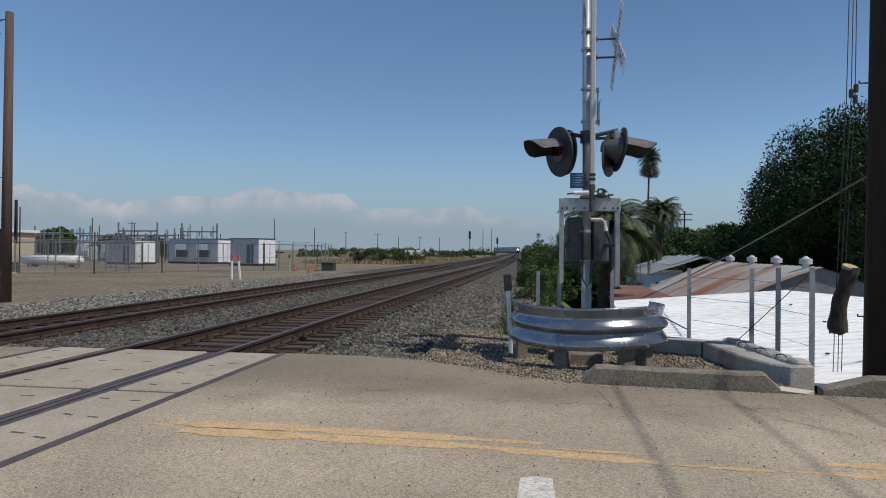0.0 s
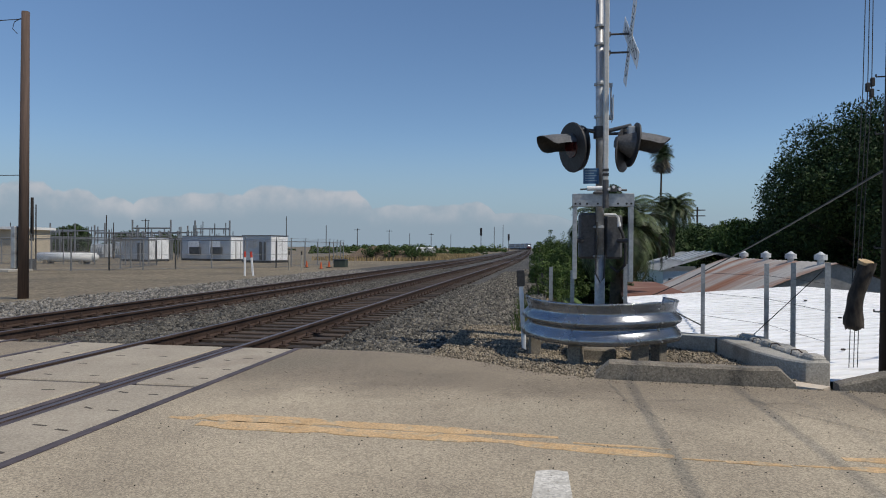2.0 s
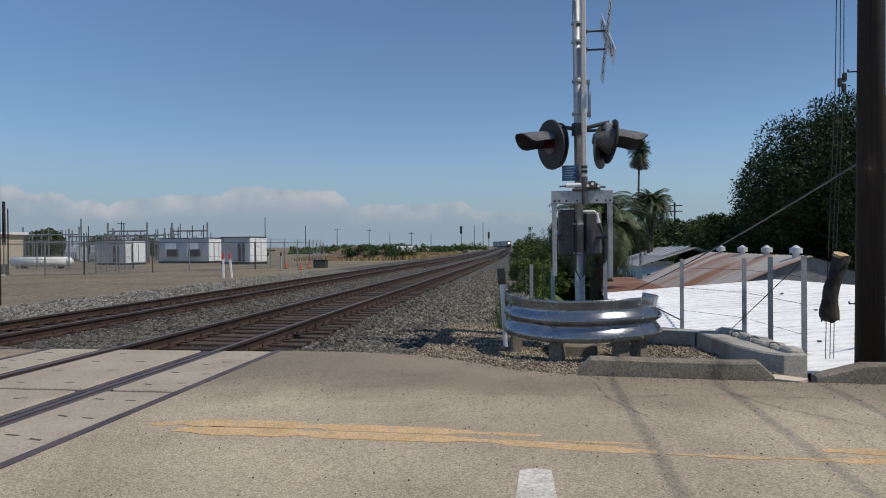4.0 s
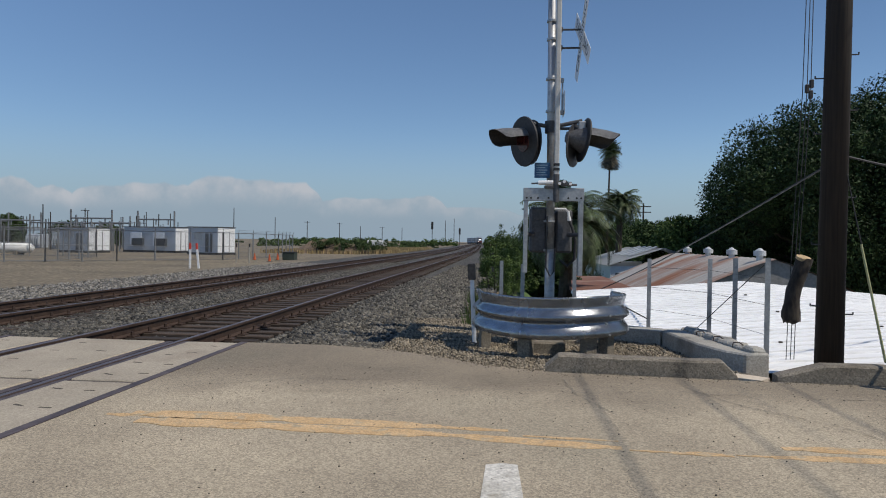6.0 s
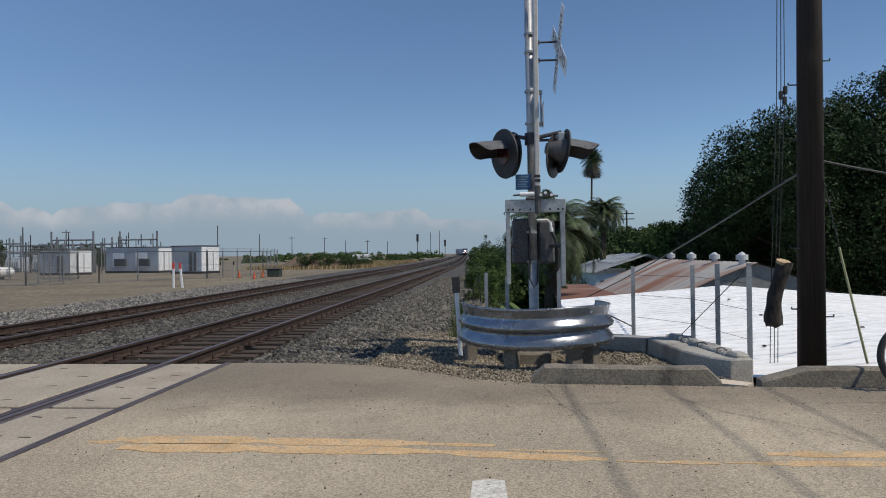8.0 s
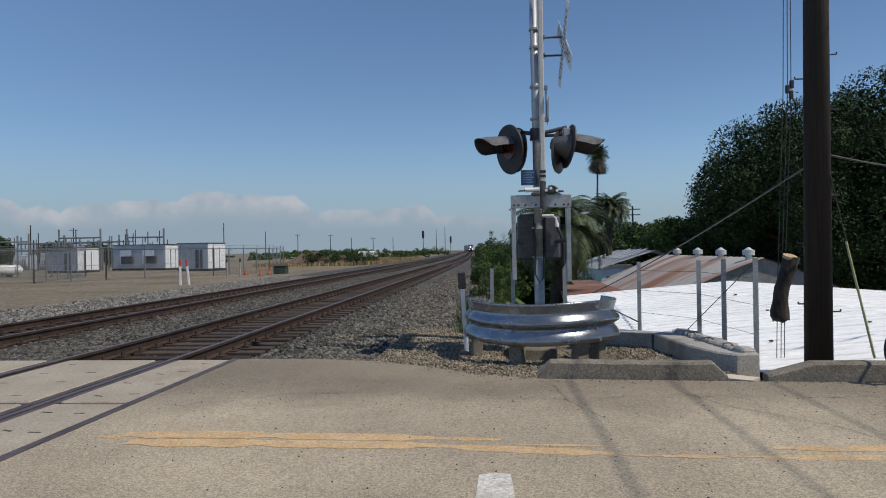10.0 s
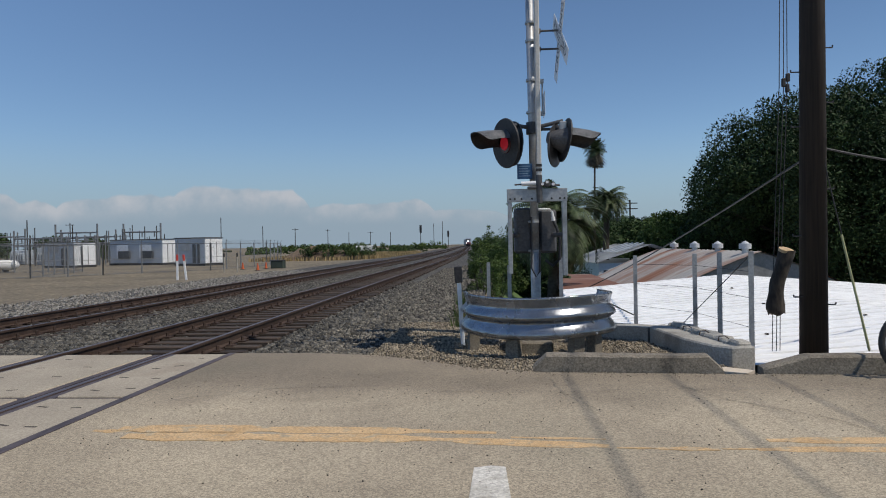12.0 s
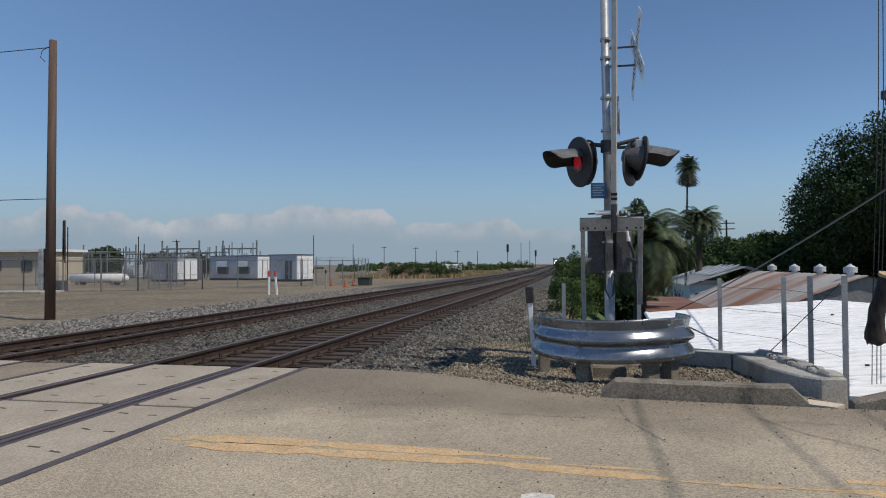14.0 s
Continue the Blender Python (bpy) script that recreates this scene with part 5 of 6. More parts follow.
# yard steelwork and poles in the distance
rnd = random.Random(21)
for i in range(58):
    y = rnd.uniform(70, 110)
    x = -.60 * y - rnd.uniform(-8, 26)
    slim_pole(x, y, rnd.uniform(2.8, 4.8), .07, "thin steel pole of a substation yard")
yard = thing("substation_frame", "grey steel substation frames behind the fence", "substation")
for x0, x1, y, z in ((-50, -45, 74, 3.4), (-43, -38.5, 76, 3.4), (-66, -58, 80, 3.2), (-74, -67, 86, 3.4), (-58, -52, 78, 2.9), (-60, -52, 90, 3.2), (-70, -56, 95, 3.2)):
    bm = bmesh.new()
    tube(bm, (x0, y, FZ), (x0, y, z + 1), .1, .1, 6)
    tube(bm, (x1, y, FZ), (x1, y, z + 1), .1, .1, 6)
    tube(bm, (x0, y, z), (x1, y, z), .09, .09, 6)
    tube(bm, (x0, y, z - .9), (x1, y, z - .9), .04, .04, 6)
    for k in range(3):
        xx = x0 + (x1 - x0) * (k + .5) / 3
        tube(bm, (xx, y, z - .6), (xx, y, z), .07, .07, 6)
    part("frame", bm, M_FENCEW, yard)
for k in range(9):
    # lower bus bars on insulator posts
    x0, y = -46 - 4.2 * k, 72 + 3.1 * (k % 4)
    for dy, z, posts_z in ((0, 2.2, 2.2), (1.2, 2.9, 3.1)):
        bm = bmesh.new()
        tube(bm, (x0, y + dy, z), (x0 + 5.5, y + dy, z), .045, .045, 6)
        part("bus_bar", bm, M_FENCEW, yard)
        for j in range(5):
            bm = bmesh.new()
            tube(bm, (x0 + 1.2 * j, y + dy, FZ), (x0 + 1.2 * j, y + dy, posts_z), .05, .05, 6)
            tube(bm, (x0 + 1.2 * j, y + dy, posts_z - .5), (x0 + 1.2 * j, y + dy, posts_z - .05), .11, .09, 8)
            part("insulator_post", bm, M_FENCEW, yard)
for k in range(5):
    bm = bmesh.new()
    x0, y = -50 - 6.5 * k, 76 + 4 * (k % 3)
    box(bm, x0, x0 + 2.2, y, y + 1.5, FZ, 1.5 + .3 * (k % 2), .08)
    for j in range(6):
        box(bm, x0 + .2 + .33 * j, x0 + .32 + .33 * j, y - .35, y, .1, 1.2)
    part("transformer", bm, M_SHEDG, yard, "grey finned transformer")
for i, (x, y, h, sp) in enumerate(((-84, 108, 5.6, 3.0), (-90, 112, 5.2, 3.2), (-76, 112, 4.6, 3.4), (-70, 114, 4.2, 3.0), (-100, 116, 5.0, 3.4))):
    tree("yard_tree", x, y, -.5, h, sp, 5000, .2, M_LEAF3, "dull green tree behind the substation", 130 + i, .2)
for tan, y, h, arms in ((-.41, 200, 11, 0), (-.345, 230, 9.2, 0), (-.295, 260, 9, 1), (-.245, 280, 9, 1), (-.213, 300, 8, 0), (-.18, 300, 8, 1), (-.15, 320, 8, 0), (-.085, 330, 12, 0), (-.072, 330, 13, 0), (-.55, 190, 9, 0), (-.65, 170, 9, 1), (-.72, 150, 9, 0)):
    slim_pole(tan * y, y, h, .16, "thin wooden pole far across the field", arms)
for sx, y, sh in ((-31.4, 300, 10.4), (-22.9, 360, 8.9)):
    sg = thing("rail_signal", "dark railway block signal on a post", "railway signal", (sx, y, -.3))
    bm = bmesh.new()
    tube(bm, (0, 0, 0), (0, 0, sh), .16, .14, 8)
    part("post", bm, M_WIRE, sg)
    bm = bmesh.new()
    box(bm, -.5, .5, -.2, .2, sh - 3.4, sh, .1)
    part("head", bm, M_BLACK, sg)
fp = slim_pole(22.5, 111, 11.2, .18, "distant wooden pole with two cross arms", 2, -3.2)
bl = slim_pole(-35.0, 40.5, 4.9, .13, "dark wooden pole beside a yard cabinet")
lm = slim_pole(-34.45, 40.2, 4.4, .05, "slim yard lamp post")
cb = thing("yard_cabinet", "tan electrical cabinet beside a dark pole", "cabinet", (-34.75, 38.8, FZ))
bm = bmesh.new()
box(bm, 0, .85, 0, .6, .75, 1.95, .03)
part("body", bm, M_TANWALL, cb)
bm = bmesh.new()
box(bm, -.1, .98, -.05, .7, 0, .75, .03)
part("base", bm, M_BOX, cb)
wp = thing("gate_pillar", "white concrete gate pillar beside a wall", "pillar", (-37.5, 36.2, FZ))
bm = bmesh.new()
box(bm, 0, .8, 0, .5, 0, 1.9, .02)
part("pillar", bm, M_SIGN, wp)
bm = bmesh.new()
box(bm, -2.8, -1.2, 0, .8, 0, 3.0, .02)
part("wall_end", bm, M_TANWALL, wp)
bm = bmesh.new()
box(bm, .8, 5, -.5, 1.5, 0, .15, .02)
part("slab", bm, M_LEDGE, wp)


def marker(x, y, h, lean):
    ob = thing("pipeline_marker", "white stake with a red top in gravel", "marker stake", (x, y, FZ), group="marker stakes")
    ob.rotation_euler = (0, radians(lean), 0)
    bm = bmesh.new()
    box(bm, -.055, .055, -.03, .03, 0, h * .76, .01)
    part("stake", bm, M_SIGN, ob)
    bm = bmesh.new()
    box(bm, -.057, .057, -.032, .032, h * .76, h, .01)
    part("red_top", bm, M_RED, ob)


marker(-16.95, 35, 1.4, 0)
marker(-16.43, 34.95, 1.4, -6)
for x, y in ((-18.28, 44.7), (-17.24, 44.4)):
    ob = thing("short_post", "short pale post with a dark cap", "post", (x, y, FZ))
    bm = bmesh.new()
    tube(bm, (0, 0, 0), (0, 0, 1.1), .05, .05, 8)
    part("stake", bm, M_LEDGE, ob)
    bm = bmesh.new()
    tube(bm, (0, 0, 1.1), (0, 0, 1.35), .055, .055, 8)
    part("cap", bm, M_BLACK, ob)
for x, y in ((-19.46, 51.3), (-17.2, 48.3), (-17.8, 51.9)):
    ob = thing("traffic_cone", "orange traffic cone standing on dirt", "traffic cone", (x, y, FZ), group="traffic cones")
    bm = bmesh.new()
    tube(bm, (0, 0, .04), (0, 0, .55), .12, .03, 12)
    part("cone", bm, M_ORANGE, ob)
    bm = bmesh.new()
    box(bm, -.18, .18, -.18, .18, 0, .04, .01)
    part("base", bm, M_BLACK, ob)
ob = thing("equipment_box", "dark green equipment box on the ground", "box", (-17.1, 52.8, FZ))
bm = bmesh.new()
box(bm, -.5, .5, -.4, .4, 0, .62, .04)
part("body", bm, surf("dark_green_paint", (0.02, 0.03, 0.022), (0.045, 0.06, 0.045), 3, 0.6, fine=20), ob)
bm = bmesh.new()
box(bm, -.54, .54, -.44, .44, .62, .68, .02)
part("lid", bm, M_BOX, ob)

# dry grass strip, earth bank, far tree line, white trailer
bm = bmesh.new()
rs = random.Random(6)
for i in range(11000):
    y = rs.uniform(78, 135)
    x = T2 + track_x(y) - rs.uniform(3, 20)
    s = rs.uniform(.03, .11)
    a = rs.uniform(0, math.tau)
    c, q = math.cos(a) * s, math.sin(a) * s
    vs = [bm.verts.new((x - c, y - q, ground_z(x, y) - .05)), bm.verts.new((x + c, y + q, ground_z(x, y) - .05)), bm.verts.new((x + c * .7, y + q * .7, ground_z(x, y) + rs.uniform(.25, .6))), bm.verts.new((x - c * .6, y - q * .6, ground_z(x, y) + rs.uniform(.2, .5)))]
    bm.faces.new(vs)
solo("dry_grass", bm, M_DRYGRASS, "dry yellow grass beside the railway", "grass", kind="stuff")
tr = thing("white_trailer", "white box trailer parked across the field", "trailer", (-30.5, 150, -.4))
bm = bmesh.new()
box(bm, 0, 4.2, 0, 2.0, .5, 1.75, .15)
part("body", bm, M_TANK, tr)
for x in (.8, 3.4):
    bm = bmesh.new()
    tube(bm, (x, -.1, .4), (x, .3, .4), .4, .4, 12)
    part("wheel", bm, M_TYRE, tr)
for i in range(110):
    y = rs.uniform(150, 330)
    tan = rs.uniform(-.36, -.03) if i < 80 else rs.uniform(-.85, -.36)
    x = tan * y
    if x > T2 + track_x(y) - 6:
        continue
    h = rs.uniform(.9, 2.9) * (y / 240) * (.8 if i >= 80 else 1)
    rnd2 = random.Random(300 + i)
    blobs = [((rnd2.uniform(-1, 1) * h * 2.6, rnd2.uniform(-.5, .5) * h, h * rnd2.uniform(.1, .7)), h * rnd2.uniform(.3, .5)) for _ in range(9)]
    ob = thing("distant_bush", "dull green distant bush across the field", "bush", (x, y, -.6))
    c = leaf_cloud("foliage", blobs, 520, .30 * y / 220, M_LEAF3 if i % 3 else M_LEAF2, 300 + i)
    c.parent = ob
v, f = [], []
for j in range(9):
    for i in range(34):
        x, y = -26.5 + .32 * i, 80 + .7 * j
        hump = math.sin(math.pi * i / 33) ** .6 * math.sin(math.pi * j / 8) ** .7
        v.append((x, y, ground_z(x, y) - .05 + hump * (1.35 + .8 * noise.fractal((x * .5, y * .5, 0), 1.0, 2.0, 4))))
for j in range(8):
    for i in range(33):
        k = j * 34 + i
        f.append((k, k + 1, k + 35, k + 34))
tagged(raw("earth_bank", v, f, M_EARTH), "low bank of bare brown earth", "earth bank", kind="structure")
for k in range(9):
    shrub("weed_clump", -22.5 + .95 * k, 80.4 + .5 * (k % 3), .05, .9, 1.2 + .25 * (k % 3), 900, .08, M_LEAF3, "dull green weeds on an earth bank", 900 + k)

# bicycle standing at the kerb: front wheel and fork
bk = thing("bicycle", "black bicycle standing at the kerb", "bicycle", (4.00, 6.30, 0))


def ring(bm, c, R, r, n=40, k=8):
    loops = []
    for i in range(n):
        a = i * math.tau / n
        loops.append([bm.verts.new((c[0] + (R + r * math.cos(b)) * math.cos(a), c[1] + r * math.sin(b), c[2] + (R + r * math.cos(b)) * math.sin(a))) for b in [j * math.tau / k for j in range(k)]])
    for i in range(n):
        p, q = loops[i], loops[(i + 1) % n]
        for j in range(k):
            bm.faces.new((p[j], p[(j + 1) % k], q[(j + 1) % k], q[j]))


for wx in (0, 1.05):
    bm = bmesh.new()
    ring(bm, (wx, 0, .335), .305, .03)
    wh = part("wheel", bm, M_TYRE, bk, smooth=True)
    bm = bmesh.new()
    ring(bm, (wx, 0, .335), .275, .012, 32, 6)
    part("rim", bm, M_ALU, wh, smooth=True)
    bm = bmesh.new()
    for i in range(18):
        a = i * math.tau / 18
        tube(bm, (wx, 0, .335), (wx + .27 * math.cos(a), 0, .335 + .27 * math.sin(a)), .002, .002, 4)
    part("spokes", bm, M_FENCEW, wh)
for nm, pts in (("fork", [(0, 0, .335), (.16, 0, .82)]), ("down_tube", [(.14, 0, .75), (.55, 0, .3)]), ("top_tube", [(.16, 0, .82), (.72, 0, .8)]), ("seat_tube", [(.55, 0, .3), (.74, 0, .95)]), ("chain_stay", [(.55, 0, .3), (1.05, 0, .335)]), ("handlebar", [(.18, -.28, .98), (.18, .28, .98)])):
    bm = bmesh.new()
    chain(bm, pts, .018, 8)
    part(nm, bm, M_BLACK, bk)
bm = bmesh.new()
box(bm, .62, .88, -.07, .07, .95, 1.0, .02)
part("saddle", bm, M_BLACK, bk)


# ---- clouds ----
def cloud_bank():
    D = 4000.0
    # (where, how high, half width) of each tower of cloud
    towers = [(-1.35, .085, .20), (-1.08, .095, .10), (-.95, .090, .06), (-.87, .107, .055), (-.79, .092, .06), (-.72, .080, .05), (-.62, .080, .05), (-.545, .085, .055), (-.475, .086, .035), (-.44, .096, .045), (-.385, .092, .05), (-.325, .087, .045), (-.302, .088, .012), (-.24, .063, .06), (-.18, .064, .05), (-.135, .068, .045), (-.05, .052, .07), (.06, .042, .09)]
    v, f, e, rim = [], [], [], []
    rows_ = 22
    n = 520
    for i in range(n + 1):
        u = -1.5 + 1.66 * i / n
        hgt = max(.030, max(h * max(0.0, 1 - abs((u - c) / (1.5 * w)) ** 3.2) ** .5 for c, h, w in towers))
        hgt *= 1 + .055 * noise.fractal((u * 16, 3.1, 0), 1.0, 2.0, 4) + .03 * noise.noise((u * 90, 7.7, 0))
        fade = min(1, (u + 1.5) / .3, (.16 - u) / .22)
        for j in range(rows_ + 1):
            t = j / rows_
            k = D / math.sqrt(1 + u * u)
            v.append((k * u, k, k * hgt * t + 1.3))
            e.append(max(0.0, fade) * min(1, (1 - t) / .05))
            rim.append(smooth_step(.45, .97, t) * (.35 + .65 * smooth_step(.040, .075, hgt)))
    for i in range(n):
        for j in range(rows_):
            a = i * (rows_ + 1) + j
            f.append((a, a + rows_ + 1, a + rows_ + 2, a + 1))
    m = bpy.data.materials.new("distant_cloud")
    m.use_nodes = True
    nn, l = m.node_tree.nodes, m.node_tree.links
    nn.remove(nn["Principled BSDF"])
    out = nn["Material Output"]
    at = nn.new("ShaderNodeAttribute")
    at.attribute_name = "cover"
    tc = nn.new("ShaderNodeTexCoord")
    ns = nn.new("ShaderNodeTexNoise")
    ns.inputs["Scale"].default_value, ns.inputs["Detail"].default_value = .0075, 7
    l.new(tc.outputs["Object"], ns.inputs["Vector"])
    sep = nn.new("ShaderNodeSeparateXYZ")
    l.new(tc.outputs["Object"], sep.inputs[0])
    hi = nn.new("ShaderNodeMapRange")
    hi.inputs["From Min"].default_value, hi.inputs["From Max"].default_value = 20, 330
    hi.inputs["To Min"].default_value, hi.inputs["To Max"].default_value = .75, .95
    l.new(sep.outputs["Z"], hi.inputs["Value"])
    nr = nn.new("ShaderNodeMapRange")
    nr.inputs["From Min"].default_value, nr.inputs["From Max"].default_value = .25, .62
    nr.inputs["To Min"].default_value, nr.inputs["To Max"].default_value = .82, 1.0
    l.new(ns.outputs["Fac"], nr.inputs["Value"])
    m1 = nn.new("ShaderNodeMath")
    m1.operation = 'MULTIPLY'
    l.new(at.outputs["Fac"], m1.inputs[0])
    l.new(hi.outputs[0], m1.inputs[1])
    m2 = nn.new("ShaderNodeMath")
    m2.operation = 'MULTIPLY'
    l.new(m1.outputs[0], m2.inputs[0])
    l.new(nr.outputs[0], m2.inputs[1])
    col = nn.new("ShaderNodeMix")
    col.data_type = 'RGBA'
    col.inputs["A"].default_value, col.inputs["B"].default_value = (.275, .350, .425, 1), (.47, .49, .53, 1)
    rm = nn.new("ShaderNodeAttribute")
    rm.attribute_name = "rim"
    puff = nn.new("ShaderNodeMapRange")
    puff.inputs["From Min"].default_value, puff.inputs["From Max"].default_value = .34, .66
    puff.inputs["To Min"].default_value, puff.inputs["To Max"].default_value = .30, 1.25
    l.new(ns.outputs["Fac"], puff.inputs["Value"])
    ch = nn.new("ShaderNodeMath")
    ch.operation = 'MULTIPLY'
    l.new(rm.outputs["Fac"], ch.inputs[0])
    l.new(puff.outputs[0], ch.inputs[1])
    l.new(ch.outputs[0], col.inputs["Factor"])
    em = nn.new("ShaderNodeEmission")
    l.new(col.outputs["Result"], em.inputs["Color"])
    tr_ = nn.new("ShaderNodeBsdfTransparent")
    mx = nn.new("ShaderNodeMixShader")
    l.new(m2.outputs[0], mx.inputs[0])
    l.new(tr_.outputs[0], mx.inputs[1])
    l.new(em.outputs[0], mx.inputs[2])
    l.new(mx.outputs[0], out.inputs["Surface"])
    ob = raw("cloud_bank", v, f, m, True)
    a = ob.data.attributes.new("cover", 'FLOAT', 'POINT')
    a.data.foreach_set("value", e)
    a = ob.data.attributes.new("rim", 'FLOAT', 'POINT')
    a.data.foreach_set("value", rim)
    tagged(ob, "pale hazy cumulus cloud bank low over horizon", "cloud", kind="structure")


def glowing_haze_sheet():
    """A glowing pale sheet that paints distant haze low over the horizon."""
    D, n, rows_ = 4150.0, 60, 12
    v, f, e = [], [], []
    for i in range(n + 1):
        a = radians(-85 + 170 * i / n)
        for j in range(rows_ + 1):
            t = j / rows_
            v.append((D * math.sin(a), D * math.cos(a), -60 + 760 * t))
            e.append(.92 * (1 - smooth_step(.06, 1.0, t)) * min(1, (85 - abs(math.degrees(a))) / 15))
    for i in range(n):
        for j in range(rows_):
            k = i * (rows_ + 1) + j
            f.append((k, k + rows_ + 1, k + rows_ + 2, k + 1))
    m = bpy.data.materials.new("painted_haze_glow")
    m.use_nodes = True
    nn, l = m.node_tree.nodes, m.node_tree.links
    nn.remove(nn["Principled BSDF"])
    at = nn.new("ShaderNodeAttribute")
    at.attribute_name = "cover"
    # the haze colour is emitted by the sheet itself
    em = nn.new("ShaderNodeEmission")
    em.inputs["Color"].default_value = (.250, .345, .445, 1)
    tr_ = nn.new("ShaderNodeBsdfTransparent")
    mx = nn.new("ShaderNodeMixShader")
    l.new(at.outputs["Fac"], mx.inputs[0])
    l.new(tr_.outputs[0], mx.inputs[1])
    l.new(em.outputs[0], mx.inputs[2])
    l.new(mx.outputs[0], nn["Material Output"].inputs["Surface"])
    ob = raw("glowing_haze_sheet", v, f, m, True)
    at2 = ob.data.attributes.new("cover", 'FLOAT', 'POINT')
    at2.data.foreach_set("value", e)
    tagged(ob, "glowing sheet painted as pale blue haze over the horizon", "haze", kind="structure")


glowing_haze_sheet()
cloud_bank()


# ---- train ----
def loco():
    ob = thing("locomotive", "dark locomotive with a bright headlight approaching", "locomotive")
    bm = bmesh.new()
    box(bm, -1.5, 1.5, 0, 20, 1.0, 4.5, .3)
    part("body", bm, M_TRAIN, ob)
    bm = bmesh.new()
    box(bm, -1.52, 1.52, -.6, .4, 1.0, 2.3, .25)
    part("nose", bm, M_TRAINR, ob)
    bm = bmesh.new()
    box(bm, -1.3, 1.3, -.04, .02, 3.3, 4.0, .05)
    part("windscreen", bm, M_DARKGLASS, ob)
    for x, z, r in ((0, 3.0, .26), (-.75, 1.75, .11), (.75, 1.75, .11)):
        bm = bmesh.new()
        tube(bm, (x, -.6, z), (x, -.68, z), r, r, 14)
        part("headlight", bm, M_HEADLIGHT, ob, "bright white headlight")
    bm = bmesh.new()
    box(bm, -1.4, 1.4, -.3, 20, .25, 1.0, .05)
    part("underframe", bm, M_BLACK, ob)
    for y in (2, 5, 14, 17):
        for s in (-1, 1):
            bm = bmesh.new()
            tube(bm, (s * .70, y, .5), (s * .82, y, .5), .5, .5, 14)
            part("wheel", bm, M_RAIL, ob)
    return ob


def car():
    ob = thing("passenger_car", "grey blue passenger car behind the locomotive", "train car", group="train cars")
    bm = bmesh.new()
    box(bm, -1.5, 1.5, 0, 25, .9, 4.9, .3)
    b = part("body", bm, M_TRAIN, ob)
    for s in (-1, 1):
        bm = bmesh.new()
        box(bm, s * 1.49, s * 1.515, 1.5, 23.5, 2.3, 3.1)
        box(bm, s * 1.49, s * 1.515, 1.5, 23.5, 3.7, 4.3)
        part("window_band", bm, M_DARKGLASS, b)
    bm = bmesh.new()
    box(bm, -1.3, 1.3, 1, 24, .2, .9, .05)
    part("underframe", bm, M_BLACK, ob)
    for y in (3, 6, 19, 22):
        for s in (-1, 1):
            bm = bmesh.new()
            tube(bm, (s * .70, y, .46), (s * .82, y, .46), .46, .46, 14)
            part("wheel", bm, M_RAIL, ob)
    return ob


engine = loco()
cars = [car() for _ in range(5)]
stones()


def small_ground():
    # cracks in the asphalt
    bm = bmesh.new()
    rnd = random.Random(14)
    for pts in ([(-.6, 5.75), (.6, 5.7), (1.6, 5.86), (2.9, 5.78), (4.4, 5.9)], [(.55, 6.5), (.62, 5.6), (.9, 4.9)], [(1.6, 6.4), (1.9, 5.5), (2.5, 4.8), (2.9, 3.9)], [(-2.9, 5.4), (-2.0, 5.9), (-1.0, 6.0)]):
        line = []
        for a, b in zip(pts, pts[1:]):
            for i in range(14):
                t = i / 14
                line.append((a[0] + (b[0] - a[0]) * t + rnd.uniform(-.02, .02), a[1] + (b[1] - a[1]) * t + rnd.uniform(-.03, .03)))
        w = .0045
        for p, q in zip(line, line[1:]):
            d = Vector((q[0] - p[0], q[1] - p[1], 0)).normalized()
            o = Vector((-d.y, d.x, 0)) * w * rnd.uniform(.4, 1.3)
            vs = [bm.verts.new(Vector((*p, .0055)) - o), bm.verts.new(Vector((*q, .0055)) - o), bm.verts.new(Vector((*q, .0055)) + o), bm.verts.new(Vector((*p, .0055)) + o)]
            bm.faces.new(vs)
    solo("road_cracks", bm, M_ROADD, "thin dark cracks in the asphalt", "crack", kind="stuff")
    rs = np.random.RandomState(15)
    pts = np.stack([rs.uniform(-3, 5, 700), 2.2 + 4.4 * rs.uniform(0, 1, 700) ** .7, np.full(700, .001)], 1)
    scatter("road_grit", pts, .0035, M_BARK, "dark grit lying on the road", 6)
    edge = np.stack([rs.uniform(-1.8, 4, 260), np.zeros(260), np.full(260, .004)], 1)
    edge[:, 1] = np.interp(edge[:, 0], [p[0] for p in ROAD_FAR[::-1]], [p[1] for p in ROAD_FAR[::-1]]) - np.abs(rs.normal(0, .10, 260))
    scatter("spilled_gravel", edge, .0048, M_STONEB, "gravel spilled on the road edge", 7)


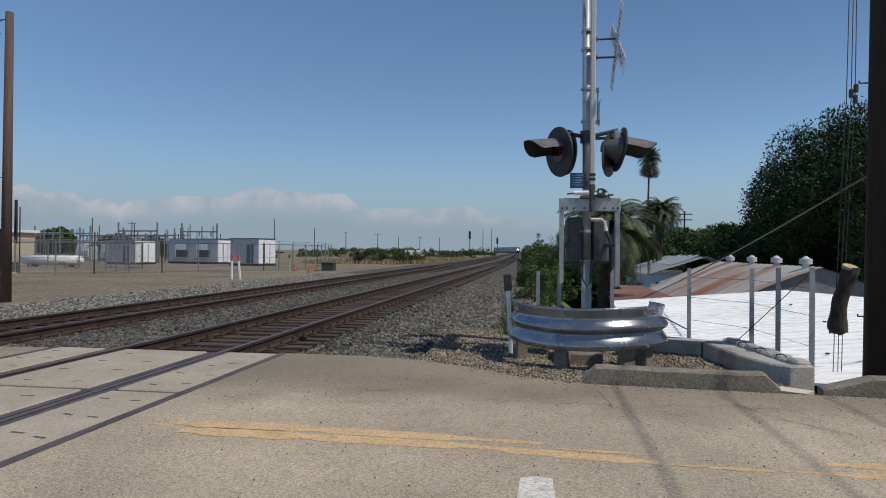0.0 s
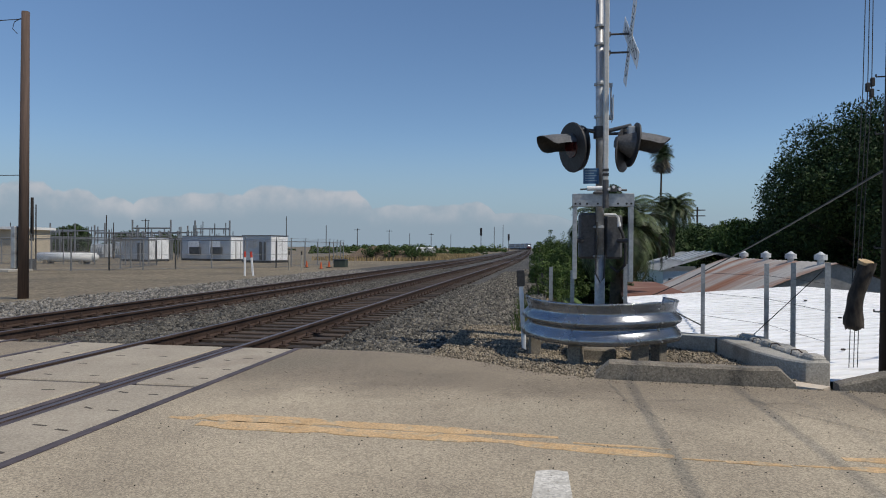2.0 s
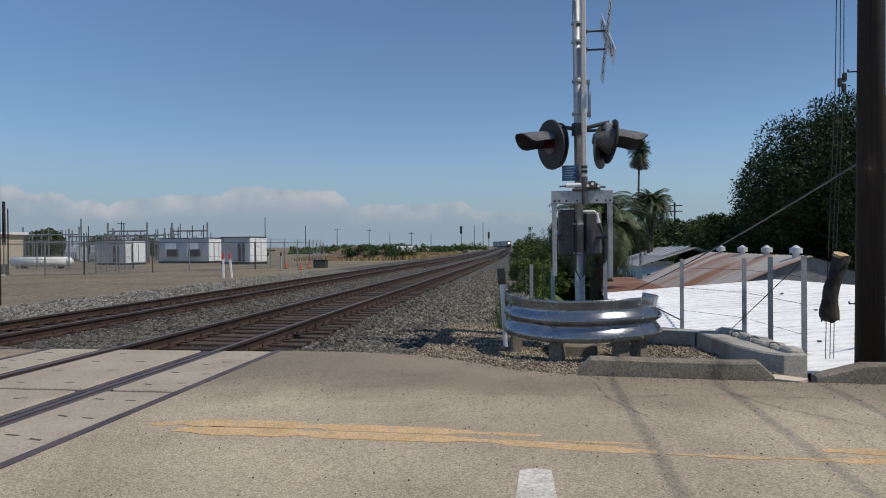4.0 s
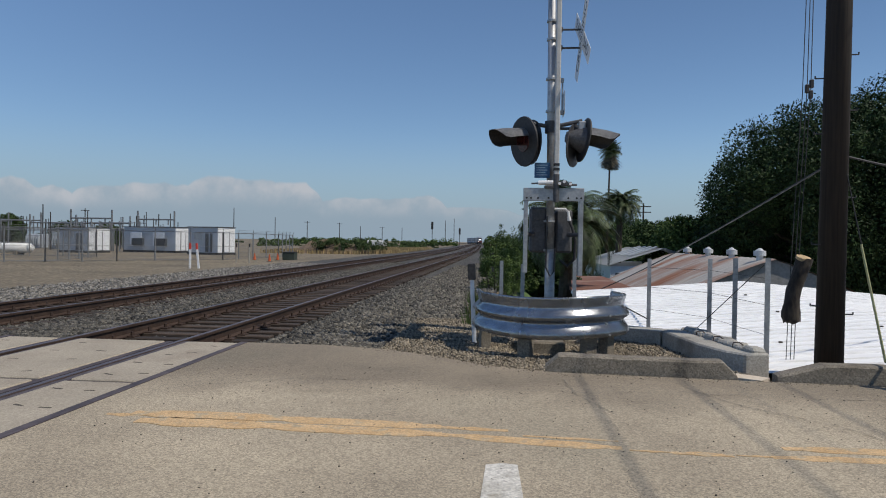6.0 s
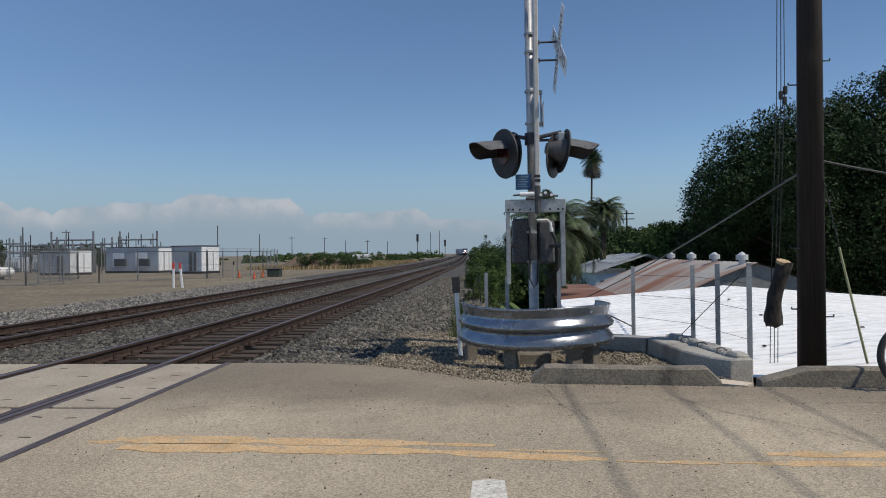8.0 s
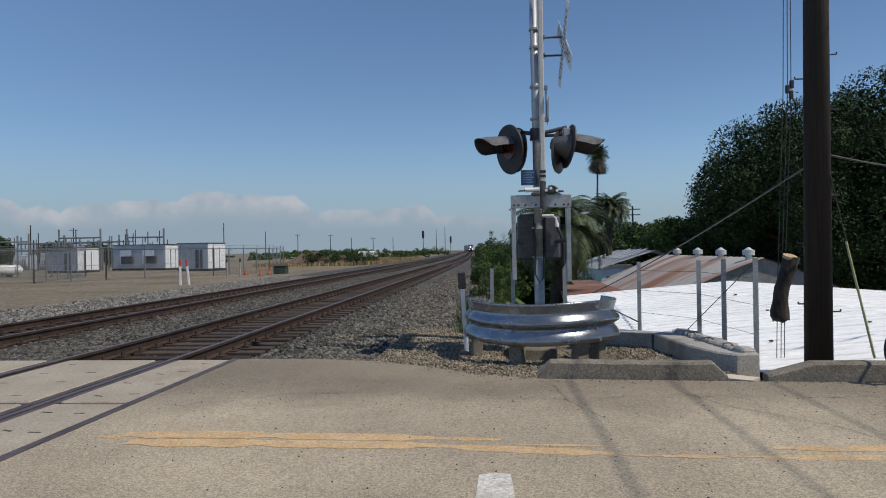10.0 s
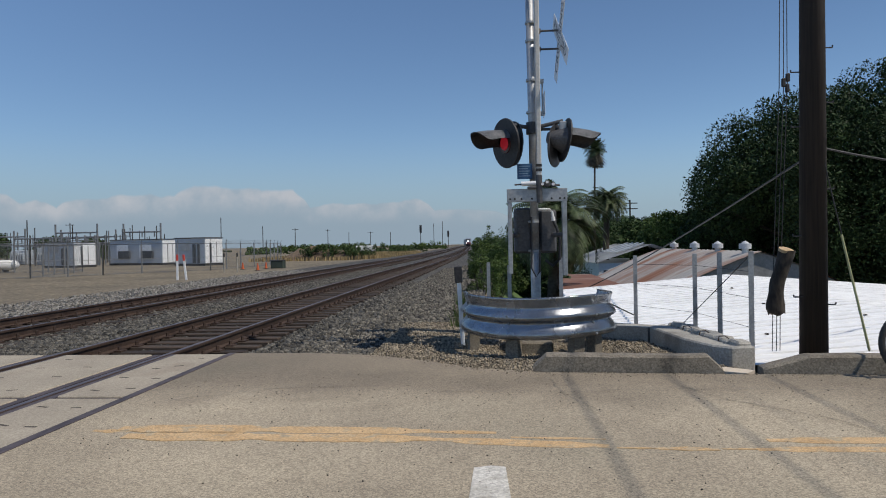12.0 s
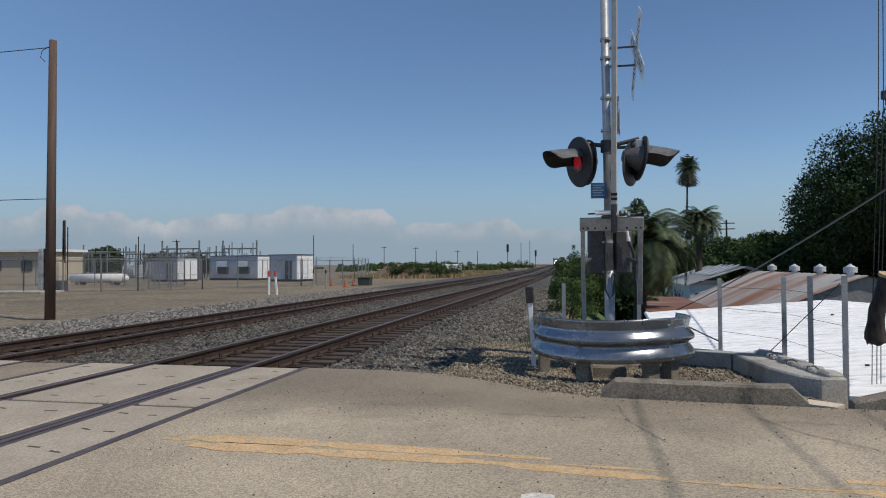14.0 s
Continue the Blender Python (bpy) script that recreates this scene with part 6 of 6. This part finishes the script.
def tuft(x, y, h, n, mat, label, seed):
    rnd = random.Random(seed)
    v, f = [], []
    for i in range(n):
        a, r = rnd.uniform(0, math.tau), rnd.uniform(0, .16)
        bx, by = r * math.cos(a), r * math.sin(a)
        t = h * rnd.uniform(.5, 1.1)
        k = len(v)
        v += [(bx - .006, by, -.05), (bx + .006, by, -.05), (bx + .5 * t * math.cos(a) * rnd.random(), by + .5 * t * math.sin(a) * rnd.random(), t)]
        f.append((k, k + 1, k + 2))
    ob = tagged(raw("grass_tuft", v, f, mat), label, "grass tuft", "weeds along the ballast")
    ob.location = (x, y, -.13)


for i, (x, y, h) in enumerate(((-.55, 11.3, .35), (-.45, 12.1, .4), (-.6, 13.4, .3), (-.3, 10.6, .25), (-.7, 16, .4), (.1, 12.6, .5), (.3, 11.6, .45))):
    tuft(x, y, h, 90, M_DRYGRASS if i % 2 else M_LEAF2, "dry grass tuft at the ballast edge" if i % 2 else "green weed tuft at the ballast edge", 500 + i)
small_ground()

# lamps that light up when the warning starts
bulbs = []
for m, s in zip(lamp_poses, (1, 1)):
    bm = bmesh.new()
    bmesh.ops.create_cone(bm, cap_ends=True, segments=24, radius1=.095, radius2=.09, depth=.010, matrix=pose(0, 0, 0, 90))
    b_ = part("lamp_bulb", bm, M_REDLIT, signal, "glowing red warning lamp")
    bulbs.append((b_, m))


# ---- what moves ----
def train_pose(y):
    dx = (track_x(y + 10) - track_x(y - 10)) / 20
    return pose(T1 + track_x(y), y, 0, 0, 0, -math.degrees(math.atan(dx)))


def motions():
    times = [0, 2, 4, 6, 8, 10, 12, 14]
    front = [(t, 480 - 7.6 * t) for t in times]
    walk(engine, [(t, train_pose(y)) for t, y in front])
    for k, c in enumerate(cars):
        walk(c, [(t, train_pose(y + 21 + 26 * k)) for t, y in front])
    tilt = [(0, 0), (6, 0), (12.9, 0), (13.2, 1.0), (13.5, 4.5), (13.75, 9.0), (14, 14.5)]
    walk(gate, [(t, pose(*PIVOT, a, 0, 0)) for t, a in tilt])
    lit = [(9.0, 9.6), (10.2, 10.9), (11.4, 12.0), (12.6, 13.2), (13.8, 14.2)]
    for b_, m in bulbs:
        off, on = m @ pose(0, .028, 0), m @ pose(0, -.026, 0)
        rows = [(0, off)]
        for a, e in lit:
            rows += [(a - .1, off), (a, on)]
            if e < 14:
                rows += [(e, on), (e + .1, off)]
        if rows[-1][0] < 14:
            rows.append((14, off if lit[-1][1] < 14 else on))
        walk(b_, rows)


motions()
